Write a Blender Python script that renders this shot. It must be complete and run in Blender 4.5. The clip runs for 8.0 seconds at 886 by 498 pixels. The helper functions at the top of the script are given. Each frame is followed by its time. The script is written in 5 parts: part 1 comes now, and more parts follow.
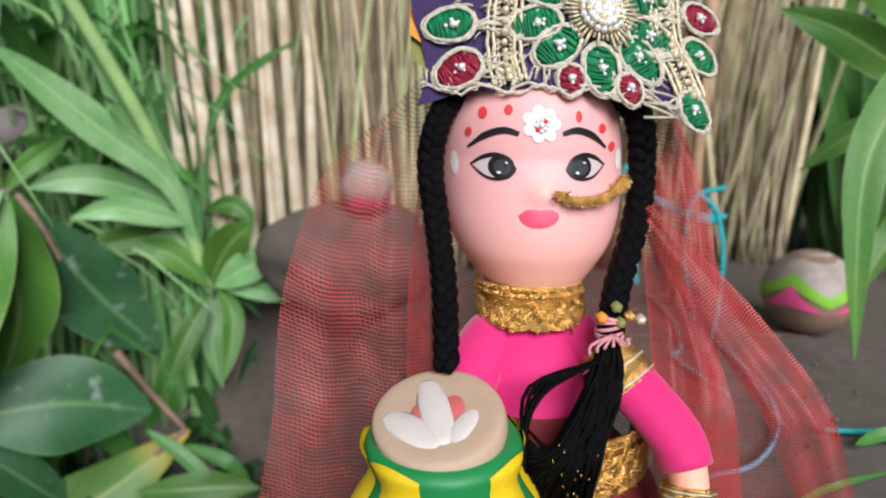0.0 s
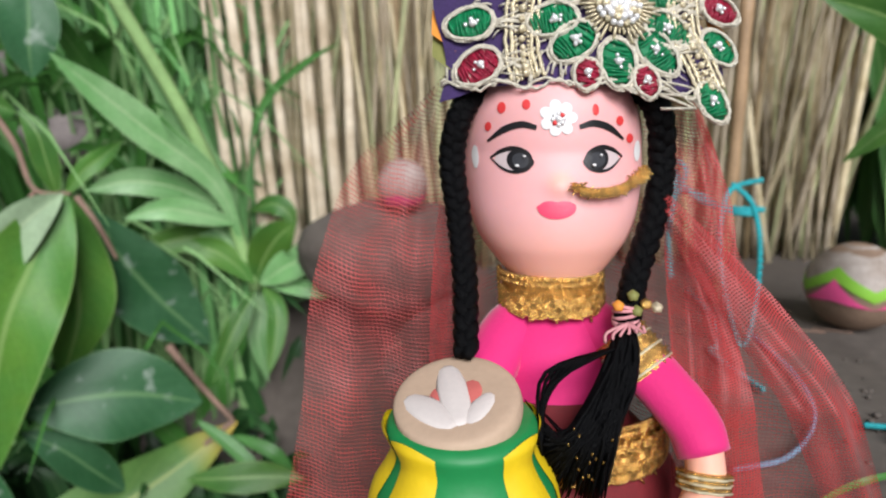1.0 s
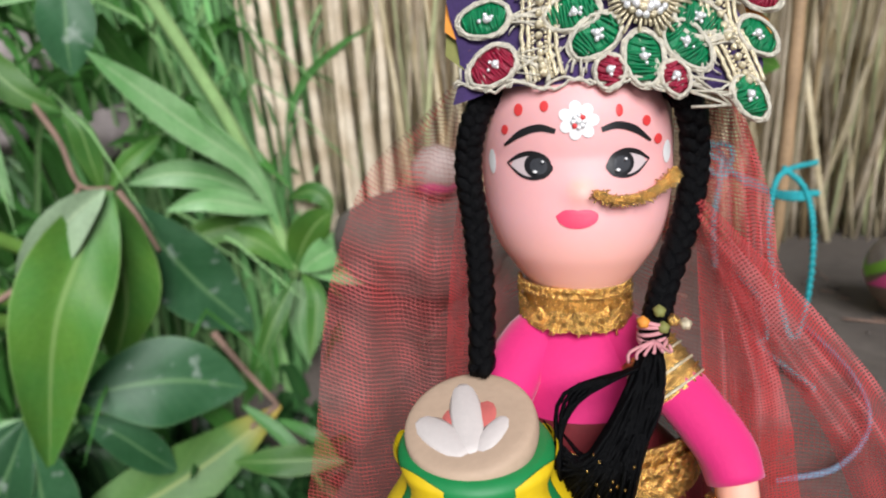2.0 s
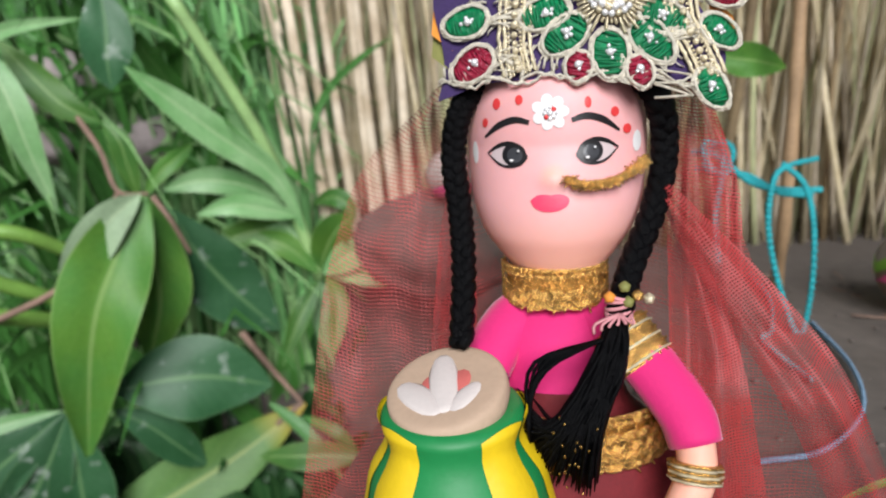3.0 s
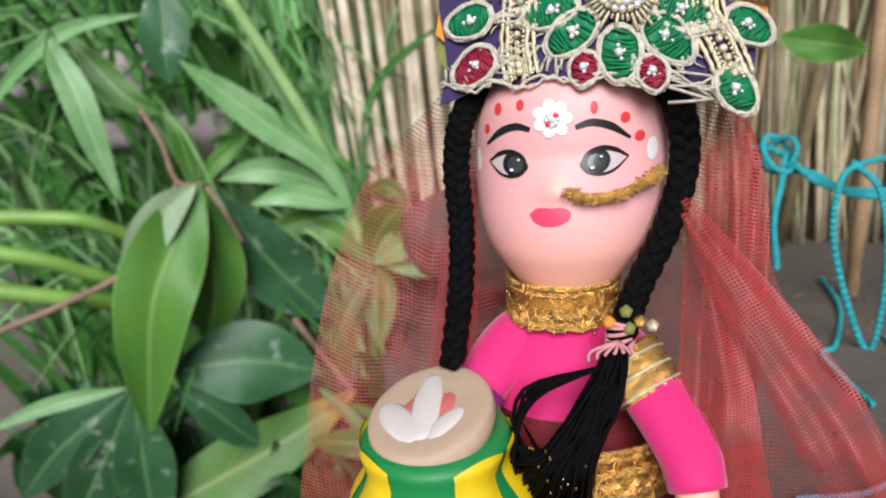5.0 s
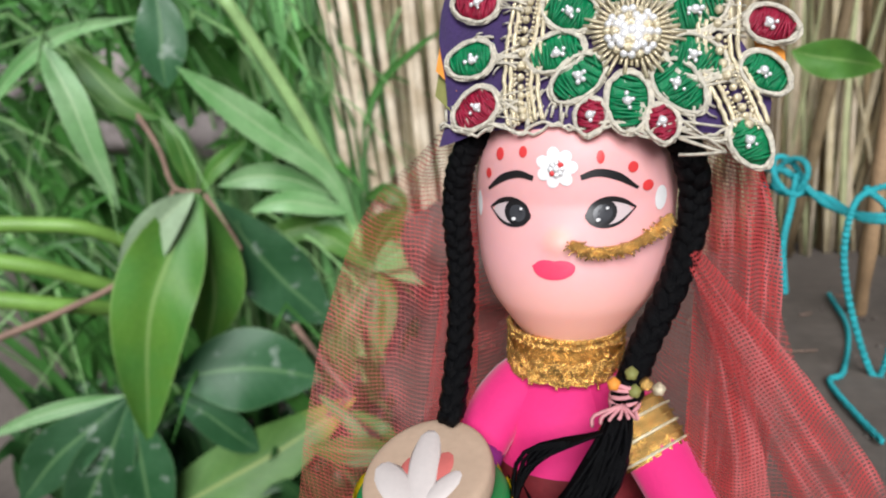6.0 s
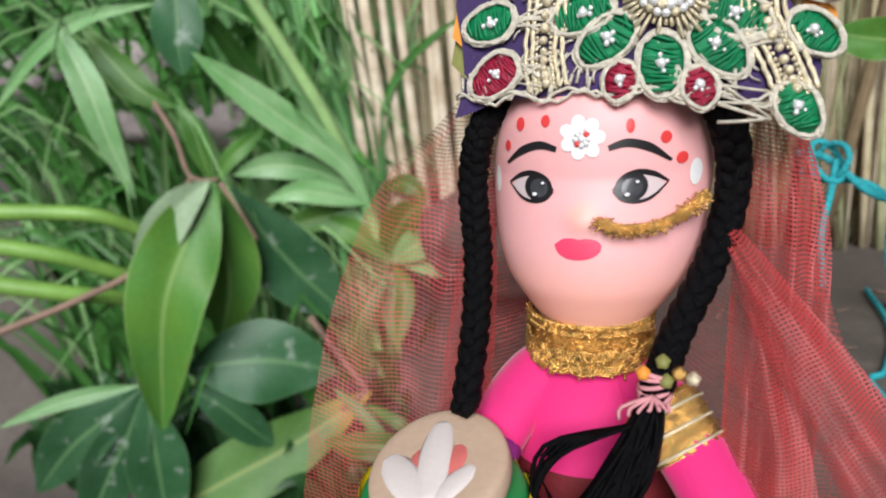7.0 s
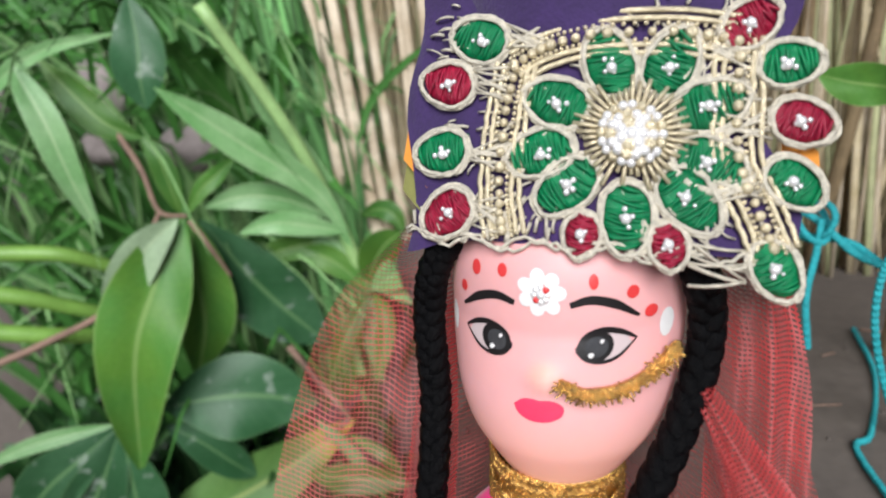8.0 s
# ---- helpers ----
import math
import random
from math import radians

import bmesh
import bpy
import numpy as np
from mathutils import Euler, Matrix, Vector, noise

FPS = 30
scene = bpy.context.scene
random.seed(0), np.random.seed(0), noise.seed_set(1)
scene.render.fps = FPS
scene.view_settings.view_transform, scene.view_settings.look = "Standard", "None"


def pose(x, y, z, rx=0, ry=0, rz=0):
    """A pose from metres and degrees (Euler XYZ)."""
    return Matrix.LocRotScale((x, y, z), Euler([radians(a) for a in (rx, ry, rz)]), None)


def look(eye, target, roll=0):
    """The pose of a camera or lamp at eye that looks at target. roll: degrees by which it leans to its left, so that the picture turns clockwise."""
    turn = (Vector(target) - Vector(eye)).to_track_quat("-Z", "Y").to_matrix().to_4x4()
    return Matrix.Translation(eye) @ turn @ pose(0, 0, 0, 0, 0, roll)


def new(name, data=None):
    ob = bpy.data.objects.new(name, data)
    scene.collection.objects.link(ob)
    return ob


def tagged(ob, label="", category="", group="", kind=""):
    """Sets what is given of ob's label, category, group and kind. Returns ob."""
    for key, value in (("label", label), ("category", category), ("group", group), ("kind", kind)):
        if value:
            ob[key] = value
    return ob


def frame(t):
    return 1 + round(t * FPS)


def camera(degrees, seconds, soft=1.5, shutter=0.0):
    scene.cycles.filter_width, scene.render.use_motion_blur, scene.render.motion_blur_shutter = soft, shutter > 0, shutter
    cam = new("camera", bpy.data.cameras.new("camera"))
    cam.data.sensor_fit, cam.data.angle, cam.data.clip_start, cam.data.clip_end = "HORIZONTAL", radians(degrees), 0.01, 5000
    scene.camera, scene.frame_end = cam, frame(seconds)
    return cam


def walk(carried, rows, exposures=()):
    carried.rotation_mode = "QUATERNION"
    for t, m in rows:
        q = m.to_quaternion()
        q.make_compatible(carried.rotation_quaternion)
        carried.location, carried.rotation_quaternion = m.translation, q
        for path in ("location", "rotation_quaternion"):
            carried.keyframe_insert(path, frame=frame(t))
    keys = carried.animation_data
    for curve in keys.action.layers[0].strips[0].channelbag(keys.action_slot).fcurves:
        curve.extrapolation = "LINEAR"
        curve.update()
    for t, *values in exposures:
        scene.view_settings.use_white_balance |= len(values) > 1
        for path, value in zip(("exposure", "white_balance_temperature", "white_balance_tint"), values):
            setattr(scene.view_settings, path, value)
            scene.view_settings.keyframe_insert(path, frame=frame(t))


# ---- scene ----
cam = camera(71.02, 8.0, 2.0)
# seconds, x, y, z in metres, then the turn in degrees
ROWS = [
    (0, -0.0297, -0.1625, 0.1237, 77.67, -0.24, -1.60),
    (0.5, -0.0225, -0.1719, 0.1204, 77.46, 0.53, -0.32),
    (1, -0.0231, -0.1689, 0.1227, 77.69, 1.03, 2.44),
    (1.2, -0.0227, -0.1649, 0.1222, 77.01, 0.57, 3.93),
    (2.3, -0.0129, -0.1590, 0.1366, 75.10, 3.15, 7.34),
    (2.5, -0.0178, -0.1612, 0.1389, 75.22, 2.34, 7.40),
    (3, 0.0012, -0.1724, 0.1258, 76.59, 3.91, 9.86),
    (3.5, 0.0064, -0.1669, 0.1283, 77.15, 3.73, 12.50),
    (4, -0.0049, -0.1727, 0.1364, 74.96, 2.66, 14.01),
    (4.5, 0.0139, -0.1635, 0.1292, 75.98, 4.07, 15.97),
    (4.7, 0.0218, -0.1608, 0.1272, 75.98, 4.85, 16.91),
    (5.8, 0.0161, -0.1494, 0.1462, 73.78, 3.85, 16.96),
    (6, 0.0197, -0.1474, 0.1444, 74.14, 4.31, 17.41),
    (6.5, 0.0203, -0.1416, 0.1430, 73.60, 5.49, 18.02),
    (7, 0.0176, -0.1386, 0.1367, 74.15, 4.35, 19.33),
    (7.5, 0.0172, -0.1342, 0.1548, 72.59, 3.29, 18.54),
    (8, 0.0214, -0.1139, 0.1686, 71.96, 5.18, 18.34),
]
cam.data.dof.use_dof, cam.data.dof.focus_distance, cam.data.dof.aperture_fstop = True, 0.148, 13.0
walk(cam, [(t, pose(x, y, z, rx, ry, rz)) for t, x, y, z, rx, ry, rz in ROWS])

# ---- light: soft open shade in the garden ----
world = bpy.data.worlds.new("sky")
scene.world = world
world.use_nodes = True
wn = world.node_tree
sky = wn.nodes.new("ShaderNodeTexSky")
sky.sky_type, sky.sun_disc = "NISHITA", False
sky.sun_elevation, sky.sun_rotation = radians(36), radians(195)
wn.links.new(sky.outputs[0], wn.nodes["Background"].inputs[0])
wn.nodes["Background"].inputs[1].default_value = 0.034
sun_data = bpy.data.lights.new("sun", "SUN")
sun_data.energy, sun_data.angle, sun_data.color = 3.9, radians(38), (0.97, 0.975, 1.0)
sun = new("sun", sun_data)
sun.matrix_world = look((0.4, -1.5, 1.12), (0, 0, 0))
scene.view_settings.exposure = 0.22

# ---- materials ----
U = 0.1  # the plan below is in decimetres


def D(x, y, z):
    return Vector((x, y, z)) * U


def mat(name, color, rough=0.6, metal=0.0, var=0.25, scale=60.0, bump=0.15, spread=0.0, color2=None, sheen=0.0, sss=0.0, mixscale=None, island=False):
    """Base colour broken by coarse stains and fine grain, with a fine bump. spread: how far one piece differs from the next."""
    m = bpy.data.materials.new(name)
    m.use_nodes = True
    nt = m.node_tree
    N, L = nt.nodes, nt.links
    b = N["Principled BSDF"]
    b.inputs["Roughness"].default_value = rough
    b.inputs["Metallic"].default_value = metal
    if sheen:
        b.inputs["Sheen Weight"].default_value = sheen
    if sss:
        b.inputs["Subsurface Weight"].default_value = sss
        b.inputs["Subsurface Radius"].default_value = (0.004, 0.002, 0.001)
        b.inputs["Subsurface Scale"].default_value = 0.5
    tc = N.new("ShaderNodeTexCoord")
    coarse, fine = N.new("ShaderNodeTexNoise"), N.new("ShaderNodeTexNoise")
    coarse.inputs["Scale"].default_value, coarse.inputs["Detail"].default_value = mixscale or scale, 4
    fine.inputs["Scale"].default_value, fine.inputs["Detail"].default_value = scale * 9, 3
    for n in (coarse, fine):
        L.new(tc.outputs["Object"], n.inputs["Vector"])
    mix = N.new("ShaderNodeMix")
    mix.data_type = "RGBA"
    c = Vector(color)
    c2 = Vector(color2) if color2 else c * (1 - var)
    mix.inputs[6].default_value, mix.inputs[7].default_value = (*c, 1), (*c2, 1)
    ramp = N.new("ShaderNodeMapRange")
    ramp.inputs[1].default_value, ramp.inputs[2].default_value = 0.35, 0.65
    L.new(coarse.outputs[0], ramp.inputs[0])
    L.new(ramp.outputs[0], mix.inputs[0])
    hsv = N.new("ShaderNodeHueSaturation")
    L.new(mix.outputs[2], hsv.inputs["Color"])
    val = N.new("ShaderNodeMapRange")
    val.inputs[3].default_value, val.inputs[4].default_value = 1 - var, 1 + var
    L.new(fine.outputs[0], val.inputs[0])
    last = val.outputs[0]
    if spread:
        info = N.new("ShaderNodeNewGeometry" if island else "ShaderNodeObjectInfo")
        r = N.new("ShaderNodeMapRange")
        r.inputs[3].default_value, r.inputs[4].default_value = 1 - spread, 1 + spread
        L.new(info.outputs["Random Per Island" if island else "Random"], r.inputs[0])
        mu = N.new("ShaderNodeMath")
        mu.operation = "MULTIPLY"
        L.new(last, mu.inputs[0])
        L.new(r.outputs[0], mu.inputs[1])
        last = mu.outputs[0]
    L.new(last, hsv.inputs["Value"])
    L.new(hsv.outputs[0], b.inputs["Base Color"])
    if bump:
        bp = N.new("ShaderNodeBump")
        bp.inputs["Strength"].default_value, bp.inputs["Distance"].default_value = bump, 0.0006
        L.new(fine.outputs[0], bp.inputs["Height"])
        L.new(bp.outputs[0], b.inputs["Normal"])
    return m


def leaf_mat(name, color, rib, rough=0.42, dust=0.0, spread=0.12, edge=None, island=False, color2=None, rim=0.0):
    """A blade with a pale midrib and side veins along its own length."""
    m = mat(name, color, rough, 0, 0.22, 45, 0.25, spread, island=island, color2=color2, mixscale=28)
    nt = m.node_tree
    N, L = nt.nodes, nt.links
    b = N["Principled BSDF"]
    b.inputs["Specular IOR Level"].default_value = 0.3
    old = b.inputs["Base Color"].links[0].from_socket
    uv = N.new("ShaderNodeUVMap")
    uv.uv_map = "uv"
    sp = N.new("ShaderNodeSeparateXYZ")
    L.new(uv.outputs[0], sp.inputs[0])
    off = N.new("ShaderNodeMath")
    off.operation, off.inputs[1].default_value = "SUBTRACT", 0.5
    L.new(sp.outputs[1], off.inputs[0])
    ab = N.new("ShaderNodeMath")
    ab.operation = "ABSOLUTE"
    L.new(off.outputs[0], ab.inputs[0])
    mid = N.new("ShaderNodeMapRange")
    mid.inputs[1].default_value, mid.inputs[2].default_value = 0.012, 0.045
    mid.inputs[3].default_value, mid.inputs[4].default_value = 0.5, 0.0
    L.new(ab.outputs[0], mid.inputs[0])
    # side veins slant forward from the rib
    sl = N.new("ShaderNodeMath")
    sl.operation, sl.inputs[1].default_value = "MULTIPLY", 0.45
    L.new(ab.outputs[0], sl.inputs[0])
    su = N.new("ShaderNodeMath")
    su.operation = "SUBTRACT"
    L.new(sp.outputs[0], su.inputs[0])
    L.new(sl.outputs[0], su.inputs[1])
    fr = N.new("ShaderNodeMath")
    fr.operation, fr.inputs[1].default_value = "MULTIPLY", 12.0
    L.new(su.outputs[0], fr.inputs[0])
    pp = N.new("ShaderNodeMath")
    pp.operation, pp.inputs[1].default_value = "PINGPONG", 0.5
    L.new(fr.outputs[0], pp.inputs[0])
    vein = N.new("ShaderNodeMapRange")
    vein.inputs[1].default_value, vein.inputs[2].default_value = 0.0, 0.07
    vein.inputs[3].default_value, vein.inputs[4].default_value = 0.09, 0.0
    L.new(pp.outputs[0], vein.inputs[0])
    mx = N.new("ShaderNodeMath")
    mx.operation = "MAXIMUM"
    L.new(mid.outputs[0], mx.inputs[0])
    L.new(vein.outputs[0], mx.inputs[1])
    if rim:
        rm = N.new("ShaderNodeMapRange")
        rm.inputs[1].default_value, rm.inputs[2].default_value, rm.inputs[4].default_value = 0.47, 0.495, rim
        L.new(ab.outputs[0], rm.inputs[0])
        both = N.new("ShaderNodeMath")
        both.operation = "MAXIMUM"
        L.new(mx.outputs[0], both.inputs[0])
        L.new(rm.outputs[0], both.inputs[1])
        mx = both
    mix = N.new("ShaderNodeMix")
    mix.data_type = "RGBA"
    mix.inputs[7].default_value = (*rib, 1)
    L.new(mx.outputs[0], mix.inputs[0])
    L.new(old, mix.inputs[6])
    out = mix.outputs[2]
    if edge:
        em = N.new("ShaderNodeMapRange")
        em.inputs[1].default_value, em.inputs[2].default_value = 0.78, 0.98
        L.new(sp.outputs[0], em.inputs[0])
        m3 = N.new("ShaderNodeMix")
        m3.data_type = "RGBA"
        m3.inputs[7].default_value = (*edge, 1)
        L.new(em.outputs[0], m3.inputs[0])
        L.new(out, m3.inputs[6])
        out = m3.outputs[2]
    if dust:
        tc = N.new("ShaderNodeTexCoord")
        nz = N.new("ShaderNodeTexNoise")
        nz.inputs["Scale"].default_value, nz.inputs["Detail"].default_value = 70, 5
        L.new(tc.outputs["Object"], nz.inputs["Vector"])
        dm = N.new("ShaderNodeMapRange")
        dm.inputs[1].default_value, dm.inputs[2].default_value = 0.62, 0.70
        dm.inputs[4].default_value = dust
        L.new(nz.outputs[0], dm.inputs[0])
        m2 = N.new("ShaderNodeMix")
        m2.data_type = "RGBA"
        m2.inputs[7].default_value = (0.5, 0.55, 0.5, 1)
        L.new(dm.outputs[0], m2.inputs[0])
        L.new(out, m2.inputs[6])
        out = m2.outputs[2]
    L.new(out, b.inputs["Base Color"])
    return m


def net_mat(name, color, rows, cols, cover, body):
    """Fine net cloth: threads both ways, open holes between them, closer woven in patches. body: how solid a thread is."""
    m = bpy.data.materials.new(name)
    m.use_nodes = True
    nt = m.node_tree
    N, L = nt.nodes, nt.links
    b = N["Principled BSDF"]
    b.inputs["Roughness"].default_value = 0.55
    b.inputs["Sheen Weight"].default_value = 0.3
    uv = N.new("ShaderNodeUVMap")
    uv.uv_map = "uv"
    wob = N.new("ShaderNodeTexNoise")
    wob.inputs["Scale"].default_value = 6
    L.new(uv.outputs[0], wob.inputs["Vector"])
    ad = N.new("ShaderNodeVectorMath")
    ad.operation = "MULTIPLY_ADD"
    ad.inputs[1].default_value = (0.03, 0.035, 0)
    L.new(wob.outputs[1], ad.inputs[0])
    L.new(uv.outputs[0], ad.inputs[2])
    sp = N.new("ShaderNodeSeparateXYZ")
    L.new(ad.outputs[0], sp.inputs[0])
    lines = []
    for k, (n, w) in enumerate(((cols, cover[0]), (rows, cover[1]))):
        mu = N.new("ShaderNodeMath")
        mu.operation, mu.inputs[1].default_value = "MULTIPLY", n
        L.new(sp.outputs[k], mu.inputs[0])
        pp = N.new("ShaderNodeMath")
        pp.operation, pp.inputs[1].default_value = "PINGPONG", 0.5
        L.new(mu.outputs[0], pp.inputs[0])
        lt = N.new("ShaderNodeMapRange")
        lt.inputs[1].default_value, lt.inputs[2].default_value = w * 0.5 - 0.03, w * 0.5 + 0.03
        lt.inputs[3].default_value, lt.inputs[4].default_value = 1, 0
        L.new(pp.outputs[0], lt.inputs[0])
        lines.append(lt)
    mx = N.new("ShaderNodeMath")
    mx.operation = "MAXIMUM"
    L.new(lines[0].outputs[0], mx.inputs[0])
    L.new(lines[1].outputs[0], mx.inputs[1])
    big = N.new("ShaderNodeTexNoise")
    big.inputs["Scale"].default_value = 4
    L.new(uv.outputs[0], big.inputs["Vector"])
    cm = N.new("ShaderNodeMix")
    cm.data_type = "RGBA"
    cm.inputs[6].default_value = (*color, 1)
    cm.inputs[7].default_value = (*(Vector(color) * 0.75), 1)
    L.new(big.outputs[0], cm.inputs[0])
    L.new(cm.outputs[2], b.inputs["Base Color"])
    haze = N.new("ShaderNodeMapRange")
    haze.inputs[3].default_value, haze.inputs[4].default_value = 0.1, body
    L.new(mx.outputs[0], haze.inputs[0])
    patch = N.new("ShaderNodeTexNoise")
    patch.inputs["Scale"].default_value, patch.inputs["Detail"].default_value = 7, 2
    L.new(uv.outputs[0], patch.inputs["Vector"])
    thick = N.new("ShaderNodeMapRange")
    thick.inputs[1].default_value, thick.inputs[2].default_value = 0.35, 0.65
    thick.inputs[3].default_value, thick.inputs[4].default_value = 0.6, 1.35
    L.new(patch.outputs[0], thick.inputs[0])
    weave = N.new("ShaderNodeMath")
    weave.operation, weave.use_clamp = "MULTIPLY", True
    L.new(haze.outputs[0], weave.inputs[0])
    L.new(thick.outputs[0], weave.inputs[1])
    L.new(weave.outputs[0], b.inputs["Alpha"])
    return m


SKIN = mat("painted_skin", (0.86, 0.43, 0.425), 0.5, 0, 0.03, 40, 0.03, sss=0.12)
# orange towards the chin: warm bounce light painted into the skin colour
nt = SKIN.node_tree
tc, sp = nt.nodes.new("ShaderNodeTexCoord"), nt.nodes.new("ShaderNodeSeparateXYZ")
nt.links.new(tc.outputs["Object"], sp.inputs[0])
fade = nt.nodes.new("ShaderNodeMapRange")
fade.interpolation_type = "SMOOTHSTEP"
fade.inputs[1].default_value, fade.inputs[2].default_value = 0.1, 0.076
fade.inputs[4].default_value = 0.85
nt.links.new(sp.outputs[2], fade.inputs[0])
bounce_tint = nt.nodes.new("ShaderNodeMix")
bounce_tint.data_type = "RGBA"
bounce_tint.inputs[7].default_value = (0.95, 0.47, 0.33, 1)
nt.links.new(fade.outputs[0], bounce_tint.inputs[0])
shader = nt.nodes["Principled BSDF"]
nt.links.new(shader.inputs["Base Color"].links[0].from_socket, bounce_tint.inputs[6])
nt.links.new(bounce_tint.outputs[2], shader.inputs["Base Color"])
# a dab of orange on the nose
away = nt.nodes.new("ShaderNodeVectorMath")
away.operation, away.inputs[1].default_value = "DISTANCE", (0.0005, -0.003, 0.1035)
nt.links.new(tc.outputs["Object"], away.inputs[0])
dab = nt.nodes.new("ShaderNodeMapRange")
dab.interpolation_type = "SMOOTHSTEP"
dab.inputs[1].default_value, dab.inputs[2].default_value = 0.0052, 0.001
dab.inputs[4].default_value = 0.7
nt.links.new(away.outputs["Value"], dab.inputs[0])
blush = nt.nodes.new("ShaderNodeMix")
blush.data_type = "RGBA"
blush.inputs[7].default_value = (0.95, 0.52, 0.3, 1)
nt.links.new(dab.outputs[0], blush.inputs[0])
nt.links.new(bounce_tint.outputs[2], blush.inputs[6])
nt.links.new(blush.outputs[2], shader.inputs["Base Color"])
HAIR = mat("black_yarn", (0.0015, 0.0015, 0.002), 0.45, 0, 0.3, 300, 0.8)
HAIR.node_tree.nodes["Principled BSDF"].inputs["Specular IOR Level"].default_value = 0.1
INK = mat("black_paint", (0.012, 0.01, 0.011), 0.35, 0, 0.1, 200, 0.05)
IRIS = mat("dark_grey_paint", (0.055, 0.055, 0.06), 0.2, 0, 0.2, 300, 0.02)
WHITE = mat("white_paint", (0.82, 0.8, 0.79), 0.5, 0, 0.05, 100, 0.1)
EYEWHITE = mat("eye_white_paint", (0.62, 0.5, 0.5), 0.4, 0, 0.05, 100, 0.02)
REDPAINT = mat("red_paint", (0.75, 0.05, 0.05), 0.45, 0, 0.1, 120, 0.05)
LIPS = mat("pink_red_paint", (0.85, 0.05, 0.13), 0.42, 0, 0.1, 120, 0.05)
PINK = mat("hot_pink_cloth", (0.73, 0.013, 0.175), 0.75, 0, 0.06, 90, 0.15, sheen=0.3)
# violet of the shading under the left arm, put into a cloth colour
VIOLETSHADE = mat("violet_sleeve_shade", (0.25, 0.02, 0.2), 0.75, 0, 0.1, 90, 0.2)
MAROON = mat("maroon_cloth", (0.17, 0.009, 0.014), 0.8, 0, 0.2, 90, 0.3)
GOLD = mat("gold_thread", (0.95, 0.58, 0.18), 0.16, 0.85, 0.5, 500, 0.6)
# darker gold for base bands: shade in the braid's crevices put into the colour
DARKGOLD = mat("crevice_dark_gold", (0.68, 0.34, 0.08), 0.24, 0.75, 0.5, 400, 0.6)
PALEGOLD = mat("pale_gold_thread", (0.92, 0.8, 0.55), 0.18, 0.45, 0.3, 500, 0.5, spread=0.1)
SILVERCORD = mat("silver_white_cord", (0.9, 0.83, 0.68), 0.3, 0.15, 0.3, 700, 0.7)
VIOLET = mat("violet_felt", (0.04, 0.016, 0.1), 0.85, 0, 0.25, 120, 0.4, sheen=0.3)
GREENTHREAD = mat("green_silk_thread", (0.0, 0.24, 0.085), 0.28, 0, 0.3, 400, 0.6, spread=0.1)
REDTHREAD = mat("crimson_silk_thread", (0.4, 0.012, 0.05), 0.28, 0, 0.3, 400, 0.6, spread=0.1)
ORANGE = mat("orange_cloth", (0.8, 0.3, 0.04), 0.7, 0, 0.15, 100, 0.2)
OLIVE = mat("olive_cloth", (0.22, 0.22, 0.06), 0.7, 0, 0.15, 100, 0.2)
GEM = mat("clear_gem", (0.93, 0.92, 0.92), 0.12, 0.35, 0.1, 500, 0.0)
CHALK = mat("white_clay", (0.68, 0.61, 0.57), 0.6, 0, 0.06, 80, 0.1)
CLAY = mat("beige_clay", (0.52, 0.37, 0.26), 0.7, 0, 0.08, 60, 0.2)
GREENCLAY = mat("green_clay", (0.01, 0.23, 0.06), 0.5, 0, 0.08, 60, 0.1)
YELLOWCLAY = mat("yellow_clay", (0.78, 0.54, 0.01), 0.5, 0, 0.08, 60, 0.1)
VEILNET = net_mat("red_net", (0.6, 0.085, 0.08), 68, 68, (0.14, 0.28), 0.55)
VEILDENSE = net_mat("red_net_doubled", (0.45, 0.03, 0.03), 95, 95, (0.3, 0.5), 0.7)
STRAW = mat("dry_straw", (0.62, 0.53, 0.36), 0.6, 0, 0.3, 60, 0.4, 0.4, color2=(0.43, 0.35, 0.2))
STRAWBROWN = mat("brown_straw", (0.36, 0.26, 0.14), 0.65, 0, 0.35, 60, 0.4, 0.35, color2=(0.2, 0.14, 0.075))
STRAWGREEN = mat("half_green_straw", (0.5, 0.52, 0.28), 0.6, 0, 0.3, 60, 0.4, 0.3)
SOIL = mat("grey_mud", (0.12, 0.1, 0.086), 0.9, 0, 0.3, 14, 0.8, color2=(0.105, 0.086, 0.072))
STONE = mat("grey_pink_stone", (0.33, 0.28, 0.27), 0.85, 0, 0.25, 30, 0.6)
LEAF = leaf_mat("leaf_green", (0.055, 0.17, 0.03), (0.3, 0.44, 0.15), 0.46, spread=0.3, color2=(0.075, 0.18, 0.025), rim=0.5)
LEAFDARK = leaf_mat("leaf_dark", (0.022, 0.085, 0.03), (0.16, 0.3, 0.12), 0.42, dust=0.35, spread=0.25, color2=(0.04, 0.115, 0.05), rim=0.3)
LEAFPALE = leaf_mat("leaf_underside", (0.36, 0.5, 0.3), (0.4, 0.5, 0.3), 0.6)
LEAFYOUNG = leaf_mat("leaf_young", (0.25, 0.44, 0.2), (0.52, 0.66, 0.38), 0.4, spread=0.25, color2=(0.14, 0.33, 0.11), rim=0.4)
LEAFYELLOW = leaf_mat("leaf_yellowing", (0.08, 0.18, 0.04), (0.3, 0.35, 0.1), 0.45, edge=(0.42, 0.3, 0.03))
GRASS = leaf_mat("grass_green", (0.055, 0.18, 0.035), (0.12, 0.28, 0.1), 0.4, spread=0.6, island=True)
GRASSLIGHT = leaf_mat("grass_light", (0.15, 0.36, 0.12), (0.25, 0.46, 0.2), 0.4, spread=0.6, island=True)
